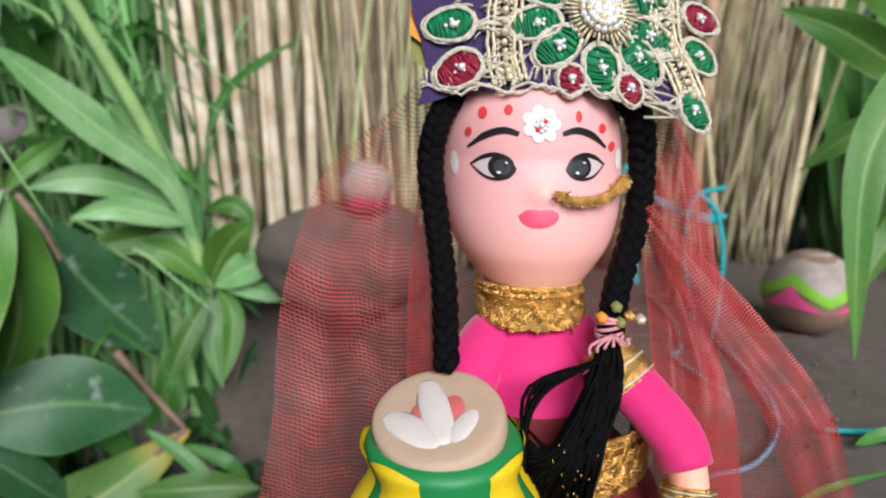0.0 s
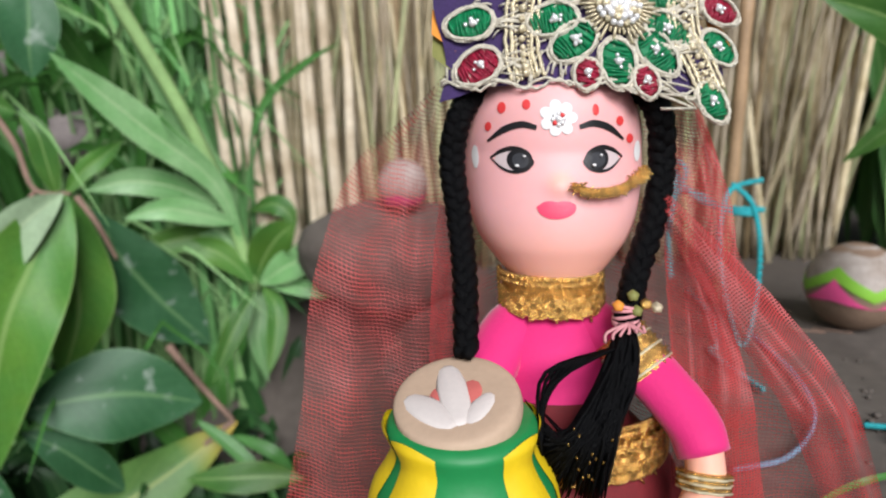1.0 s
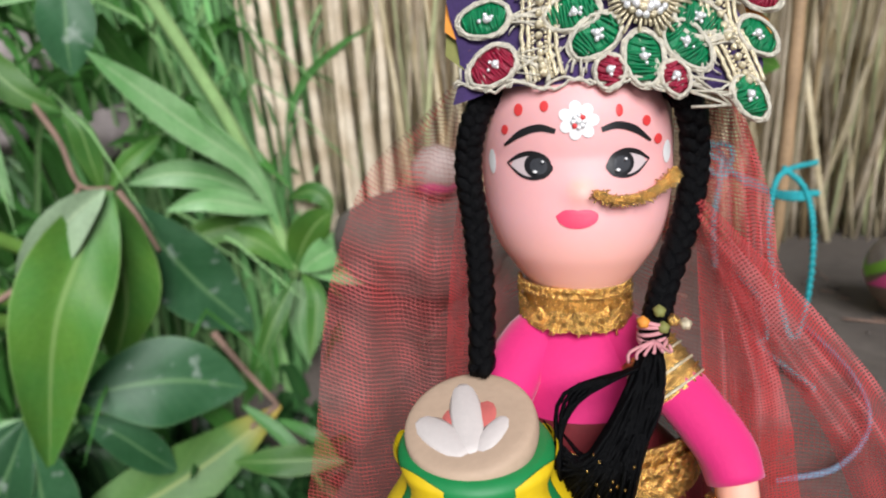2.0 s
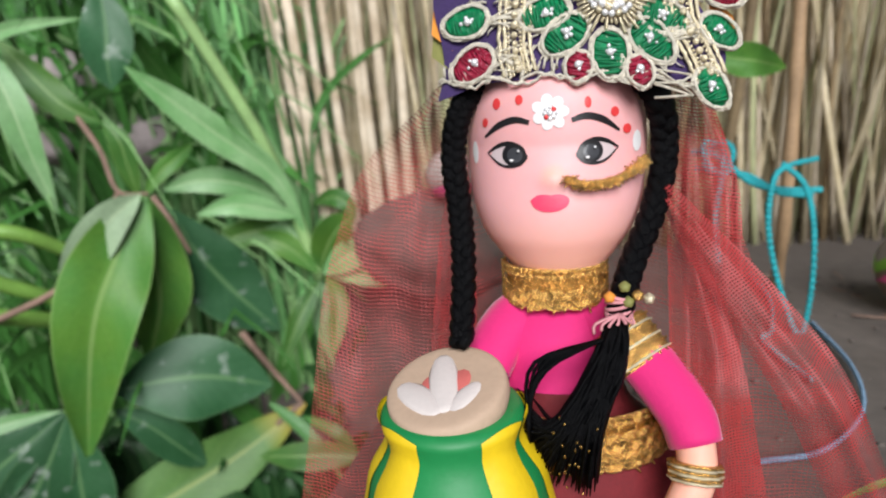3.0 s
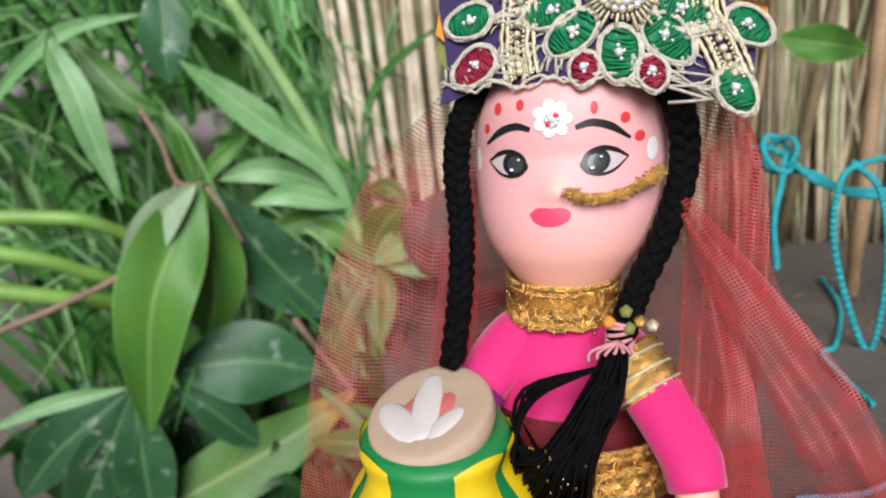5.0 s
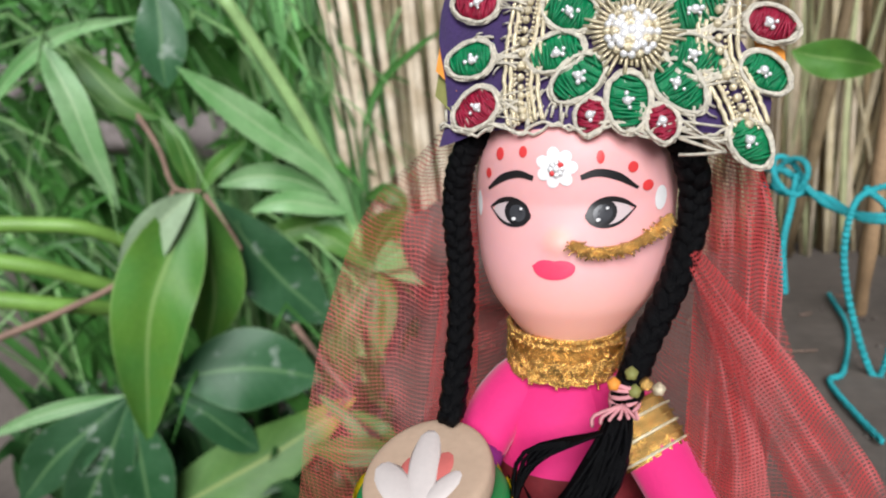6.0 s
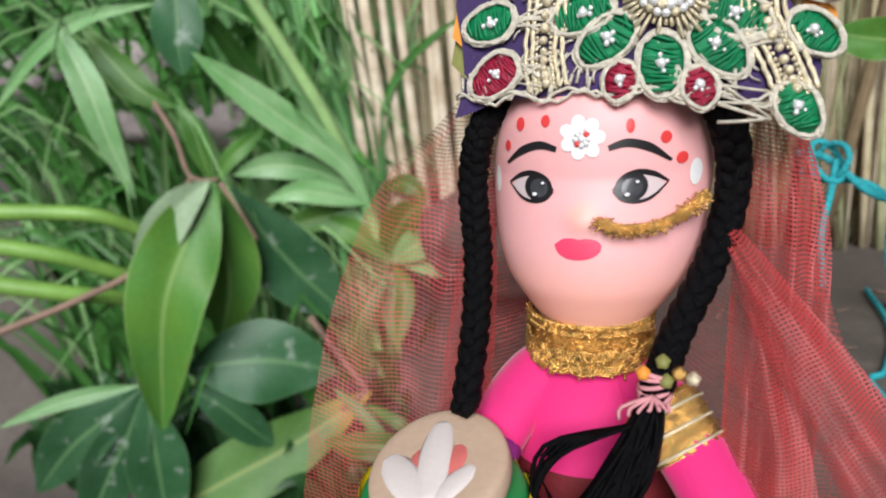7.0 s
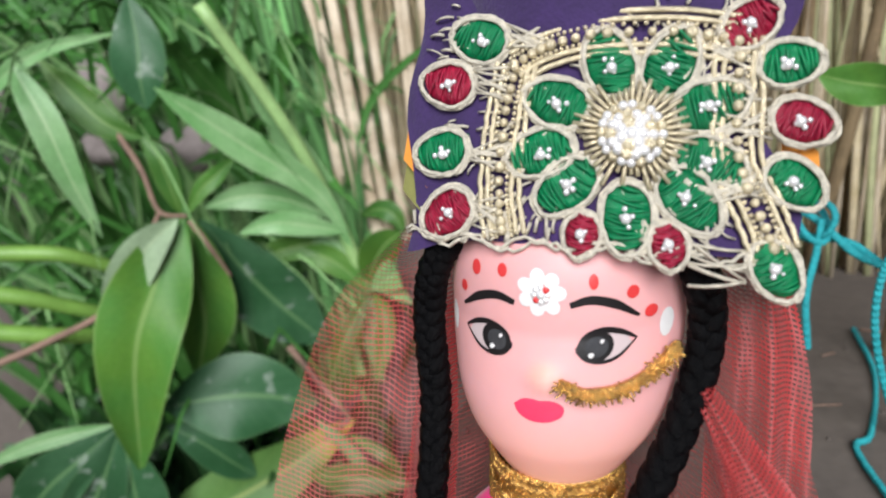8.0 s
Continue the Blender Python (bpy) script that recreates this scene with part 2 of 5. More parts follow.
GRASSPALE = leaf_mat("grass_pale", (0.22, 0.4, 0.15), (0.36, 0.54, 0.26), 0.4, spread=0.5, island=True)
UNDERLEAF = leaf_mat("undergrowth_leaf", (0.05, 0.16, 0.03), (0.16, 0.3, 0.1), 0.4, spread=0.6, island=True)
# darker leaf colour with the shade of deep foliage painted in
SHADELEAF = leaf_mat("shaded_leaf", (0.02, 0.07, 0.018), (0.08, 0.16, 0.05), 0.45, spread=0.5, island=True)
STRAWPALE = mat("pale_sheath", (0.62, 0.53, 0.4), 0.6, 0, 0.25, 50, 0.4, 0.25, color2=(0.42, 0.33, 0.22))
STALKGREEN = mat("yellow_green_stalk", (0.22, 0.42, 0.08), 0.45, 0, 0.2, 40, 0.2)
LEAFSTEM = mat("pale_green_stem", (0.36, 0.58, 0.22), 0.45, 0, 0.2, 40, 0.2)
TWIG = mat("brown_twig", (0.3, 0.19, 0.14), 0.75, 0, 0.3, 80, 0.5)
TEAL = mat("teal_string", (0.02, 0.42, 0.46), 0.6, 0, 0.25, 300, 0.6)
BLUESTRING = mat("grey_blue_string", (0.2, 0.32, 0.45), 0.7, 0, 0.25, 300, 0.6)
PINKPAINT = mat("neon_pink_paint", (0.9, 0.1, 0.32), 0.5, 0, 0.08, 90, 0.1)
LIMEPAINT = mat("lime_paint", (0.25, 0.55, 0.05), 0.5, 0, 0.08, 90, 0.1)
PINKRED = mat("salmon_clay", (0.62, 0.15, 0.13), 0.6, 0, 0.1, 80, 0.1)
DULLWHITE = mat("chalky_white", (0.5, 0.44, 0.4), 0.75, 0, 0.25, 50, 0.3, color2=(0.3, 0.24, 0.2))
BROWNCLAY = mat("fired_clay", (0.3, 0.2, 0.14), 0.6, 0, 0.25, 60, 0.3)


# ---- mesh helpers ----
def link(name, bm, mats, parent=None, label=""):
    me = bpy.data.meshes.new(name)
    bm.to_mesh(me)
    bm.free()
    for m in mats if isinstance(mats, (list, tuple)) else [mats]:
        me.materials.append(m)
    for p in me.polygons:
        p.use_smooth = True
    ob = new(name, me)
    if parent is not None:
        ob.parent = parent
    if label:
        ob["label"] = label
    return ob


def part(name, bm, material, parent, label=""):
    return link(name, bm, material, parent, label)


def tube(bm, pts, radii, sides=8, mi=0, caps=True, flat=1.0):
    """A round tube through pts (metres). radii: one, or one for each point."""
    pts = [Vector(p) for p in pts]
    if not isinstance(radii, (list, tuple)):
        radii = [radii] * len(pts)
    rings, side = [], None
    for i, p in enumerate(pts):
        d = (pts[min(i + 1, len(pts) - 1)] - pts[max(i - 1, 0)]).normalized()
        if side is None:
            side = d.cross(Vector((0.3, -1, 0.2))).normalized()
        side = (side - d * side.dot(d)).normalized()
        up = d.cross(side)
        rings.append([bm.verts.new(p + (side * math.cos(a) + up * math.sin(a) * flat) * radii[i]) for a in [2 * math.pi * k / sides for k in range(sides)]])
    for a, b in zip(rings, rings[1:]):
        for k in range(sides):
            f = bm.faces.new((a[k], a[(k + 1) % sides], b[(k + 1) % sides], b[k]))
            f.material_index = mi
    if caps:
        bm.faces.new(rings[0][::-1]).material_index = mi
        bm.faces.new(rings[-1]).material_index = mi
    return rings


def smooth_path(pts, n=24):
    """A Catmull-Rom curve through pts."""
    pts = [Vector(p) for p in pts]
    q = [pts[0] * 2 - pts[1]] + pts + [pts[-1] * 2 - pts[-2]]
    out = []
    for k in range(n + 1):
        s = k / n * (len(pts) - 1)
        i = min(int(s), len(pts) - 2)
        t = s - i
        a, b, c, d = q[i:i + 4]
        out.append(0.5 * (2 * b + (c - a) * t + (2 * a - 5 * b + 4 * c - d) * t * t + (3 * b - a - 3 * c + d) * t ** 3))
    return out


def lathe(bm, profile, centre, n=48, mi=0, sy=1.0):
    """profile: (radius, height) from bottom to top, in metres."""
    rings = []
    for r, z in profile:
        rings.append([bm.verts.new(centre + Vector((r * math.cos(2 * math.pi * k / n), sy * r * math.sin(2 * math.pi * k / n), z))) for k in range(n)])
    for a, b in zip(rings, rings[1:]):
        for k in range(n):
            bm.faces.new((a[k], a[(k + 1) % n], b[(k + 1) % n], b[k])).material_index = mi
    bm.faces.new(rings[0][::-1]).material_index = mi
    bm.faces.new(rings[-1]).material_index = mi


def ball(bm, centre, r, mi=0, n=10, squash=(1, 1, 1)):
    m = max(4, n // 2 + 1)
    c = Vector(centre)
    sx, sy, sz = (s * r for s in squash)
    top, low = bm.verts.new(c + Vector((0, 0, sz))), bm.verts.new(c - Vector((0, 0, sz)))
    rings = []
    for j in range(1, m):
        h, w = math.cos(math.pi * j / m), math.sin(math.pi * j / m)
        rings.append([bm.verts.new(c + Vector((w * sx * math.cos(2 * math.pi * k / n), w * sy * math.sin(2 * math.pi * k / n), h * sz))) for k in range(n)])
    for k in range(n):
        q = (k + 1) % n
        bm.faces.new((top, rings[0][k], rings[0][q])).material_index = mi
        bm.faces.new((low, rings[-1][q], rings[-1][k])).material_index = mi
        for a, d in zip(rings, rings[1:]):
            bm.faces.new((a[k], d[k], d[q], a[q])).material_index = mi


VIEW = D(0.0, -1.6, 1.35)  # where leaves turn their faces


def leaf_mesh(bm, pts, width, fold=0.18, twist=0.0, wave=0.13, shape=0.45, mi=0, n=14, face=None, across=4):
    """A blade along pts (base to tip): widest at shape, folded along its rib, with a wavy edge and real thickness."""
    uvl = bm.loops.layers.uv.get("uv") or bm.loops.layers.uv.new("uv")
    c = smooth_path(pts, n)
    rnd = random.random() * 6
    m = 2 * across
    grid = []
    for i, p in enumerate(c):
        t = i / n
        d = (c[min(i + 1, n)] - c[max(i - 1, 0)]).normalized()
        nrm = (face - p if face is not None else VIEW - p).normalized()
        side = d.cross(nrm).normalized()
        nrm = side.cross(d).normalized()
        a = twist * (t - 0.3)
        side, nrm = side * math.cos(a) + nrm * math.sin(a), nrm * math.cos(a) - side * math.sin(a)
        w = width * 0.5 * max(0.03, (math.sin(math.pi * t ** (math.log(0.5) / math.log(shape)))) ** 0.8)
        row = []
        for k in range(m + 1):
            s = k / across - 1
            lift = fold * abs(s) * w + wave * w * math.sin(9 * t + rnd + 2 * s) * s * s
            row.append((p + side * s * w + nrm * lift, t, 0.5 + s * 0.5))
        grid.append((row, nrm))
    th = 0.00025
    for sgn in (1, -1):
        vs = [[bm.verts.new(q[0] + nrm * th * sgn) for q in row] for row, nrm in grid]
        for i in range(n):
            for k in range(m):
                idx = [(i, k), (i, k + 1), (i + 1, k + 1), (i + 1, k)]
                if sgn > 0:
                    idx = idx[::-1]
                f = bm.faces.new([vs[a][b] for a, b in idx])
                f.material_index = mi
                for lp, (a, b) in zip(f.loops, idx):
                    lp[uvl].uv = grid[a][0][b][1:]


def P(*pts):
    return [Vector(p) * U for p in pts]


# ---- ground ----
def ground_height(x, y):
    """Level mud round the doll, sunk at left to clear plants placed to fit the view (decimetres)."""
    s = min(1, max(0, (-0.75 - x + 0.12 * y) / 1.3))
    s = s * s * (3 - 2 * s)
    q = min(1, max(0, (3.5 - y) / 0.6))
    s *= q * q * (3 - 2 * q)
    return -2.3 * s + 0.03 * noise.noise(Vector((x * 1.3, y * 1.3, 0))) * min(1, abs(x) + abs(y)) + 0.012 * noise.noise(Vector((x * 6, y * 6, 3)))


def build_ground():
    bm = bmesh.new()
    ax = [math.copysign(abs(k / 60) ** 2.6 * 500 + abs(k) * 0.07, k) for k in range(-60, 61)]
    vs = [[bm.verts.new(D(x, y + 1, ground_height(x, y + 1))) for x in ax] for y in ax]
    for j in range(len(ax) - 1):
        for i in range(len(ax) - 1):
            bm.faces.new((vs[j][i], vs[j][i + 1], vs[j + 1][i + 1], vs[j + 1][i]))
    tagged(link("ground", bm, SOIL), "uneven grey-brown dried mud ground of the garden", "ground", kind="structure")


build_ground()

# ---- the doll ----
HC = Vector((0.012, 0.245, 0))  # axis of the head
HEAD = [(0.12, 0.62), (0.125, 0.69), (0.15, 0.73), (0.19, 0.785), (0.231, 0.85), (0.256, 0.93), (0.266, 1.02), (0.269, 1.10), (0.266, 1.17), (0.25, 1.25), (0.205, 1.33), (0.15, 1.42), (0.09, 1.5), (0.03, 1.53)]


PROFILE = smooth_path([(r, 0, z) for r, z in HEAD], 90)


def head_radius(z):
    for p, q in zip(PROFILE, PROFILE[1:]):
        if p.z <= z <= q.z:
            return p.x + (q.x - p.x) * (z - p.z) / (q.z - p.z)
    return 0.1


def on_face(x, z, off=0.004):
    r = head_radius(z) + (off * 0.45 if off < 0.013 else off)
    s = max(0.0, r * r - (x - HC.x) ** 2)
    return D(x, HC.y - math.sqrt(s), z)


def decal(bm, pts, mi, off=0.004):
    """A filled painted shape: pts is an outline on the face (x, z)."""
    cx, cz = sum(p[0] for p in pts) / len(pts), sum(p[1] for p in pts) / len(pts)
    prev = [bm.verts.new(on_face(x, z, off)) for x, z in pts]
    for k in (0.66, 0.33):
        cur = [bm.verts.new(on_face(cx + (x - cx) * k, cz + (z - cz) * k, off + 0.001)) for x, z in pts]
        for i in range(len(pts)):
            bm.faces.new((prev[i], prev[(i + 1) % len(pts)], cur[(i + 1) % len(pts)], cur[i])).material_index = mi
        prev = cur
    bm.faces.new(prev).material_index = mi


def oval(cx, cz, rx, rz, turn=0, n=18):
    c, s = math.cos(turn), math.sin(turn)
    return [(cx + rx * math.cos(a) * c - rz * math.sin(a) * s, cz + rx * math.cos(a) * s + rz * math.sin(a) * c) for a in [2 * math.pi * k / n for k in range(n)]]


def stroke(bm, pts, widths, mi, off=0.005, n=16):
    """A brush stroke along pts on the face, with its width from end to end."""
    c = smooth_path([(x, 0, z) for x, z in pts], n)
    rows = []
    for i, p in enumerate(c):
        d = (c[min(i + 1, n)] - c[max(i - 1, 0)]).normalized()
        t = i / n * (len(widths) - 1)
        k = min(int(t), len(widths) - 2)
        w = (widths[k] + (widths[k + 1] - widths[k]) * (t - k)) / 2
        rows.append([bm.verts.new(on_face(p.x - d.z * w * s, p.z + d.x * w * s, off)) for s in (-1, 0, 1)])
    for a, b in zip(rows, rows[1:]):
        for k in range(2):
            bm.faces.new((a[k], a[k + 1], b[k + 1], b[k])).material_index = mi


def braid(bm, pts, r, mi, turns, n=90, strands=3):
    """Plaited strands that weave round the line pts."""
    c = smooth_path(pts, n)
    for k in range(strands):
        line = []
        for i, p in enumerate(c):
            a = turns * 2 * math.pi * i / n + 2 * math.pi * k / strands
            d = (c[min(i + 1, n)] - c[max(i - 1, 0)]).normalized()
            side = d.cross(Vector((0, -1, 0))).normalized()
            line.append(p + side * math.sin(a) * r * 0.46 + d.cross(side) * math.sin(2 * a) * r * 0.34)
        tube(bm, line, r * 0.62, 7, mi)


def build_doll():
    bm = bmesh.new()
    # 0 skin 1 hair 2 ink 3 iris 4 white 5 eye white 6 red 7 lips 8 pink 9 maroon 10 gold 11 violet shade 12 gem
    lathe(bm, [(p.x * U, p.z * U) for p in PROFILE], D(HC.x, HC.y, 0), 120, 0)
    # a low moulded nose
    for v in bm.verts:
        x, z = v.co.x / U, v.co.z / U
        if v.co.y / U < HC.y:
            v.co.y -= 0.016 * U * math.exp(-((x - 0.005) / 0.035) ** 2 - ((z - 1.03) / 0.03) ** 2)
    # eyes: pale almond, thin dark lids, a large dark iris towards the nose
    for s, x0, ir in ((-1, -0.115, -0.1), (1, 0.118, 0.104)):
        al = [(-0.05, -0.004), (-0.03, 0.022), (0, 0.031), (0.03, 0.024), (0.052, 0.0), (0.032, -0.024), (0.0, -0.032), (-0.03, -0.025)]
        out = [(x0 + s * p.x, 1.1 + p.z) for p in smooth_path([(a, 0, b) for a, b in al + al[:1]], 24)[:-1]]
        decal(bm, out, 5, 0.004)
        stroke(bm, [(x0 + s * a, 1.1 + b) for a, b in ((-0.05, -0.006), (-0.031, 0.022), (0, 0.032), (0.031, 0.025), (0.062, 0.006))], [0.008, 0.011, 0.013, 0.012, 0.004], 2, 0.006)
        stroke(bm, [(x0 + s * a, 1.1 + b) for a, b in ((-0.05, -0.006), (-0.031, -0.025), (0, -0.032), (0.031, -0.023), (0.062, 0.006))], [0.007, 0.008, 0.008, 0.007, 0.003], 2, 0.006)
        decal(bm, oval(ir, 1.101, 0.034, 0.032), 2, 0.008)
        decal(bm, oval(ir + 0.002, 1.1, 0.022, 0.021), 3, 0.0095)
        # two white specks: a glint painted on each iris
        decal(bm, oval(ir - 0.008, 1.086, 0.006, 0.004), 4, 0.0125)
        decal(bm, oval(ir + 0.012, 1.112, 0.004, 0.003), 4, 0.0125)
        stroke(bm, [(s * 0.056, 1.186), (s * 0.095, 1.195), (s * 0.14, 1.182), (s * 0.184, 1.15)], [0.012, 0.018, 0.018, 0.006], 2)
    # lips
    mouth = [(-0.056, 0.006), (-0.036, 0.021), (-0.014, 0.023), (0.0, 0.021), (0.016, 0.023), (0.036, 0.02), (0.05, 0.008), (0.044, -0.012), (0.016, -0.026), (-0.02, -0.027), (-0.046, -0.014)]
    decal(bm, [(p.x, p.z) for p in smooth_path([(a - 0.004, 0, 0.966 + b) for a, b in mouth + mouth[:1]], 40)[:-1]], 7, 0.006)
    # forehead flower and dots
    for k in range(7):
        a = 2 * math.pi * k / 7
        decal(bm, oval(0.0 + 0.033 * math.cos(a), 1.21 + 0.031 * math.sin(a), 0.0175 + 0.002 * math.sin(5 * a), 0.0155, a, 12), 4, 0.006)
    for k in range(8):
        a = 2 * math.pi * k / 8
        ball(bm, on_face(0.0 + 0.014 * math.cos(a), 1.207 + 0.014 * math.sin(a), 0.008), 0.0007, 6 if k in (1, 5) else 12, 6)
    ball(bm, on_face(0.0, 1.207, 0.008), 0.001, 12, 8)
    for x, z in ((-0.182, 1.19), (-0.146, 1.24), (-0.082, 1.247), (0.1, 1.23), (0.172, 1.2), (0.206, 1.152)):
        decal(bm, oval(x, z, 0.0105 + 0.002 * math.sin(40 * x), 0.0145 + 0.002 * math.cos(50 * x), 0.8 * x, 12), 6, 0.005)
    decal(bm, oval(-0.218, 1.105, 0.010, 0.034, 0, 12), 4, 0.005)
    decal(bm, oval(0.236, 1.115, 0.014, 0.03, 0, 12), 4, 0.005)
    # neck, torso and skirt in one turned form
    body = [(0.5, -0.255), (0.44, -0.05), (0.4, 0.06), (0.31, 0.16), (0.24, 0.24), (0.21, 0.36), (0.225, 0.45), (0.215, 0.52), (0.17, 0.59), (0.13, 0.63), (0.12, 0.69)]
    pb = smooth_path([(r, 0, z) for r, z in body], 30)
    rings = len(bm.faces)
    lathe(bm, [(p.x * U, p.z * U) for p in pb], D(0.0, 0.26, 0), 40, 8, 0.8)
    bm.faces.ensure_lookup_table()
    for f in bm.faces[rings:]:
        if f.calc_center_median().z < 0.03:
            f.material_index = 9
    # arms: padded sleeves bent at the elbow
    tube(bm, smooth_path(P((0.06, 0.24, 0.56), (0.13, 0.2, 0.555), (0.25, 0.1, 0.46), (0.36, -0.0, 0.33), (0.39, -0.05, 0.24)), 18), [0.0075 + 0.001 * math.sin(k / 18 * 3.1) for k in range(19)], 16, 8)
    tube(bm, smooth_path(P((0.385, -0.05, 0.27), (0.385, -0.09, 0.17), (0.34, -0.13, 0.07)), 10), 0.0055, 12, 0)
    tube(bm, smooth_path(P((-0.06, 0.24, 0.56), (-0.13, 0.2, 0.545), (-0.2, 0.14, 0.46), (-0.25, 0.08, 0.36), (-0.26, 0.0, 0.3)), 18), [0.0078 + 0.001 * math.sin(k / 18 * 3.1) for k in range(19)], 16, 8)
    # violet tube added on the left sleeve to imitate the shading under the arm
    tube(bm, smooth_path(P((-0.235, 0.1, 0.4), (-0.255, 0.04, 0.34), (-0.26, -0.01, 0.29)), 8), 0.0089, 16, 11)
    # hair cap and plaits
    cap = [(0.27, 1.12), (0.278, 1.17), (0.272, 1.27), (0.236, 1.36), (0.18, 1.45), (0.1, 1.52), (0.03, 1.55)]
    lathe(bm, [(r * U, z * U) for r, z in cap], D(HC.x, HC.y + 0.06, 0), 40, 1)
    braid(bm, P((-0.16, 0.19, 1.33), (-0.25, 0.11, 1.24), (-0.285, 0.1, 1.1), (-0.275, 0.1, 0.92), (-0.268, 0.05, 0.75), (-0.278, -0.02, 0.54)), 0.0037, 1, 8)
    braid(bm, P((0.19, 0.19, 1.33), (0.285, 0.11, 1.24), (0.316, 0.13, 1.08), (0.285, 0.1, 0.92), (0.215, 0.03, 0.76), (0.18, -0.02, 0.65)), 0.0038, 1, 7)
    # loose tassel of the plait
    rng = random.Random(4)
    for k in range(240):
        e = rng.random()
        tip = Vector((-0.12 + 0.23 * e + rng.uniform(-0.03, 0.03), -0.1 + 0.1 * rng.random(), 0.07 + 0.1 * rng.random() + 0.24 * (1 - e) ** 3))
        pts = [(0.175 + rng.uniform(-0.02, 0.02), -0.03 + rng.uniform(-0.015, 0.015), 0.64), (0.14 + 0.03 * e + rng.uniform(-0.04, 0.02), -0.07 + rng.uniform(-0.02, 0.02), 0.49 + 0.04 * rng.random()), ((0.14 + tip.x) / 2 - 0.03 * (1 - e), -0.1 + rng.uniform(-0.02, 0.02), 0.32), tuple(tip)]
        tube(bm, smooth_path(P(*pts), 10), [0.0008] * 8 + [0.0007, 0.0005, 0.0002], 4, 1)
    # short gold tubes added to imitate glints in the tassel
    for k in range(16):
        z = rng.uniform(0.1, 0.36)
        p = D(0.16 * z + 0.0 + rng.uniform(-0.06, 0.06), -0.125 - 0.01 * rng.random(), z)
        tube(bm, [p, p + Vector((rng.uniform(-1, 1), 0, 1.5)) * 0.0005], 0.00025, 4, 10)
    for k in range(7):
        a = 0.02 * k
        tube(bm, smooth_path(P((0.15, -0.06, 0.58), (0.06 - a, -0.09, 0.55 - a * 0.3), (-0.05 - a * 0.3, -0.1, 0.48 - a), (-0.08, -0.1, 0.38 - a)), 12), 0.0006, 4, 1)
    ob = link("doll", bm, [SKIN, HAIR, INK, IRIS, WHITE, EYEWHITE, REDPAINT, LIPS, PINK, MAROON, GOLD, VIOLETSHADE, GEM])
    tagged(ob, "handmade doll in pink dress with painted face and black yarn plaits", "doll")


build_doll()


# ---- crown of embroidered cloth on the doll's head ----
CX = 0.088


def crown_at(u, v, off=0.0):
    """u across from the middle, v up from the lower edge (decimetres)."""
    y = 0.01 + 0.4 * v + 0.5 * u * u - off
    return D(CX + u, y, 1.278 - 0.12 * max(0.0, u) * (1 - v) + 0.91 * v)


def crown_petal(crown, u, v, turn, length, width, thread):
    """A satin-stitched petal: raised threads, a pale cord round it, a small gem."""
    c, s = math.cos(turn), math.sin(turn)

    def at(a, r, off):
        x, y = math.cos(a) * length / 2 * r * (1 + 0.12 * math.cos(a)), math.sin(a) * width / 2 * r
        return crown_at(u + x * c - y * s, v + x * s + y * c, off)

    bm = bmesh.new()
    n = 22
    prev = [bm.verts.new(at(2 * math.pi * k / n, 1.0, 0.002)) for k in range(n)]
    for r, off in ((0.9, 0.012), (0.6, 0.018), (0.3, 0.02)):
        cur = [bm.verts.new(at(2 * math.pi * k / n, r, off)) for k in range(n)]
        for k in range(n):
            bm.faces.new((prev[k], prev[(k + 1) % n], cur[(k + 1) % n], cur[k]))
        prev = cur
    bm.faces.new(prev)
    # satin stitches from side to side, slanted and uneven
    rs = random.Random(int(u * 3001 + v * 71))
    for k in range(15):
        q = -0.88 + 1.76 * (k + 0.5) / 15
        w = math.sqrt(1 - q * q)
        x = q * length / 2 * (1 + 0.12 * q)
        sl = rs.uniform(-0.012, 0.012)
        if rs.random() < 0.12:
            continue
        tube(bm, [crown_at(u + (x + sl * e) * c - e * w * width / 2 * s, v + (x + sl * e) * s + e * w * width / 2 * c, 0.004 + 0.02 * (1 - e * e) + rs.uniform(0, 0.004)) for e in (-1, -0.5, 0, 0.5, 1)], 0.0004, 4)
    pet = part("petal", bm, thread, crown)
    bm = bmesh.new()
    rng = random.Random(int(u * 977 + v * 131))
    for j, (q, rad) in enumerate(((1.02, 0.0005), (1.09, 0.00042), (1.16, 0.0003))):
        ring = [at(2 * math.pi * k / 26 + 0.2 * j, q + rng.uniform(-0.04, 0.04), 0.019 - 0.003 * j + rng.uniform(-0.004, 0.004)) for k in range(27)]
        tube(bm, ring, rad, 6, 0)
    part("cord", bm, SILVERCORD, pet)
    bm = bmesh.new()
    for j in range(4):
        a = 2 * math.pi * j / 4
        ball(bm, at(a + rng.random(), 0.2 + 0.08 * rng.random(), 0.029), rng.uniform(0.0004, 0.0007), 0, 6)
    ball(bm, at(rng.random() * 6, 0.06, 0.031), 0.0011, 0, 8)
    part("gem", bm, GEM, pet)


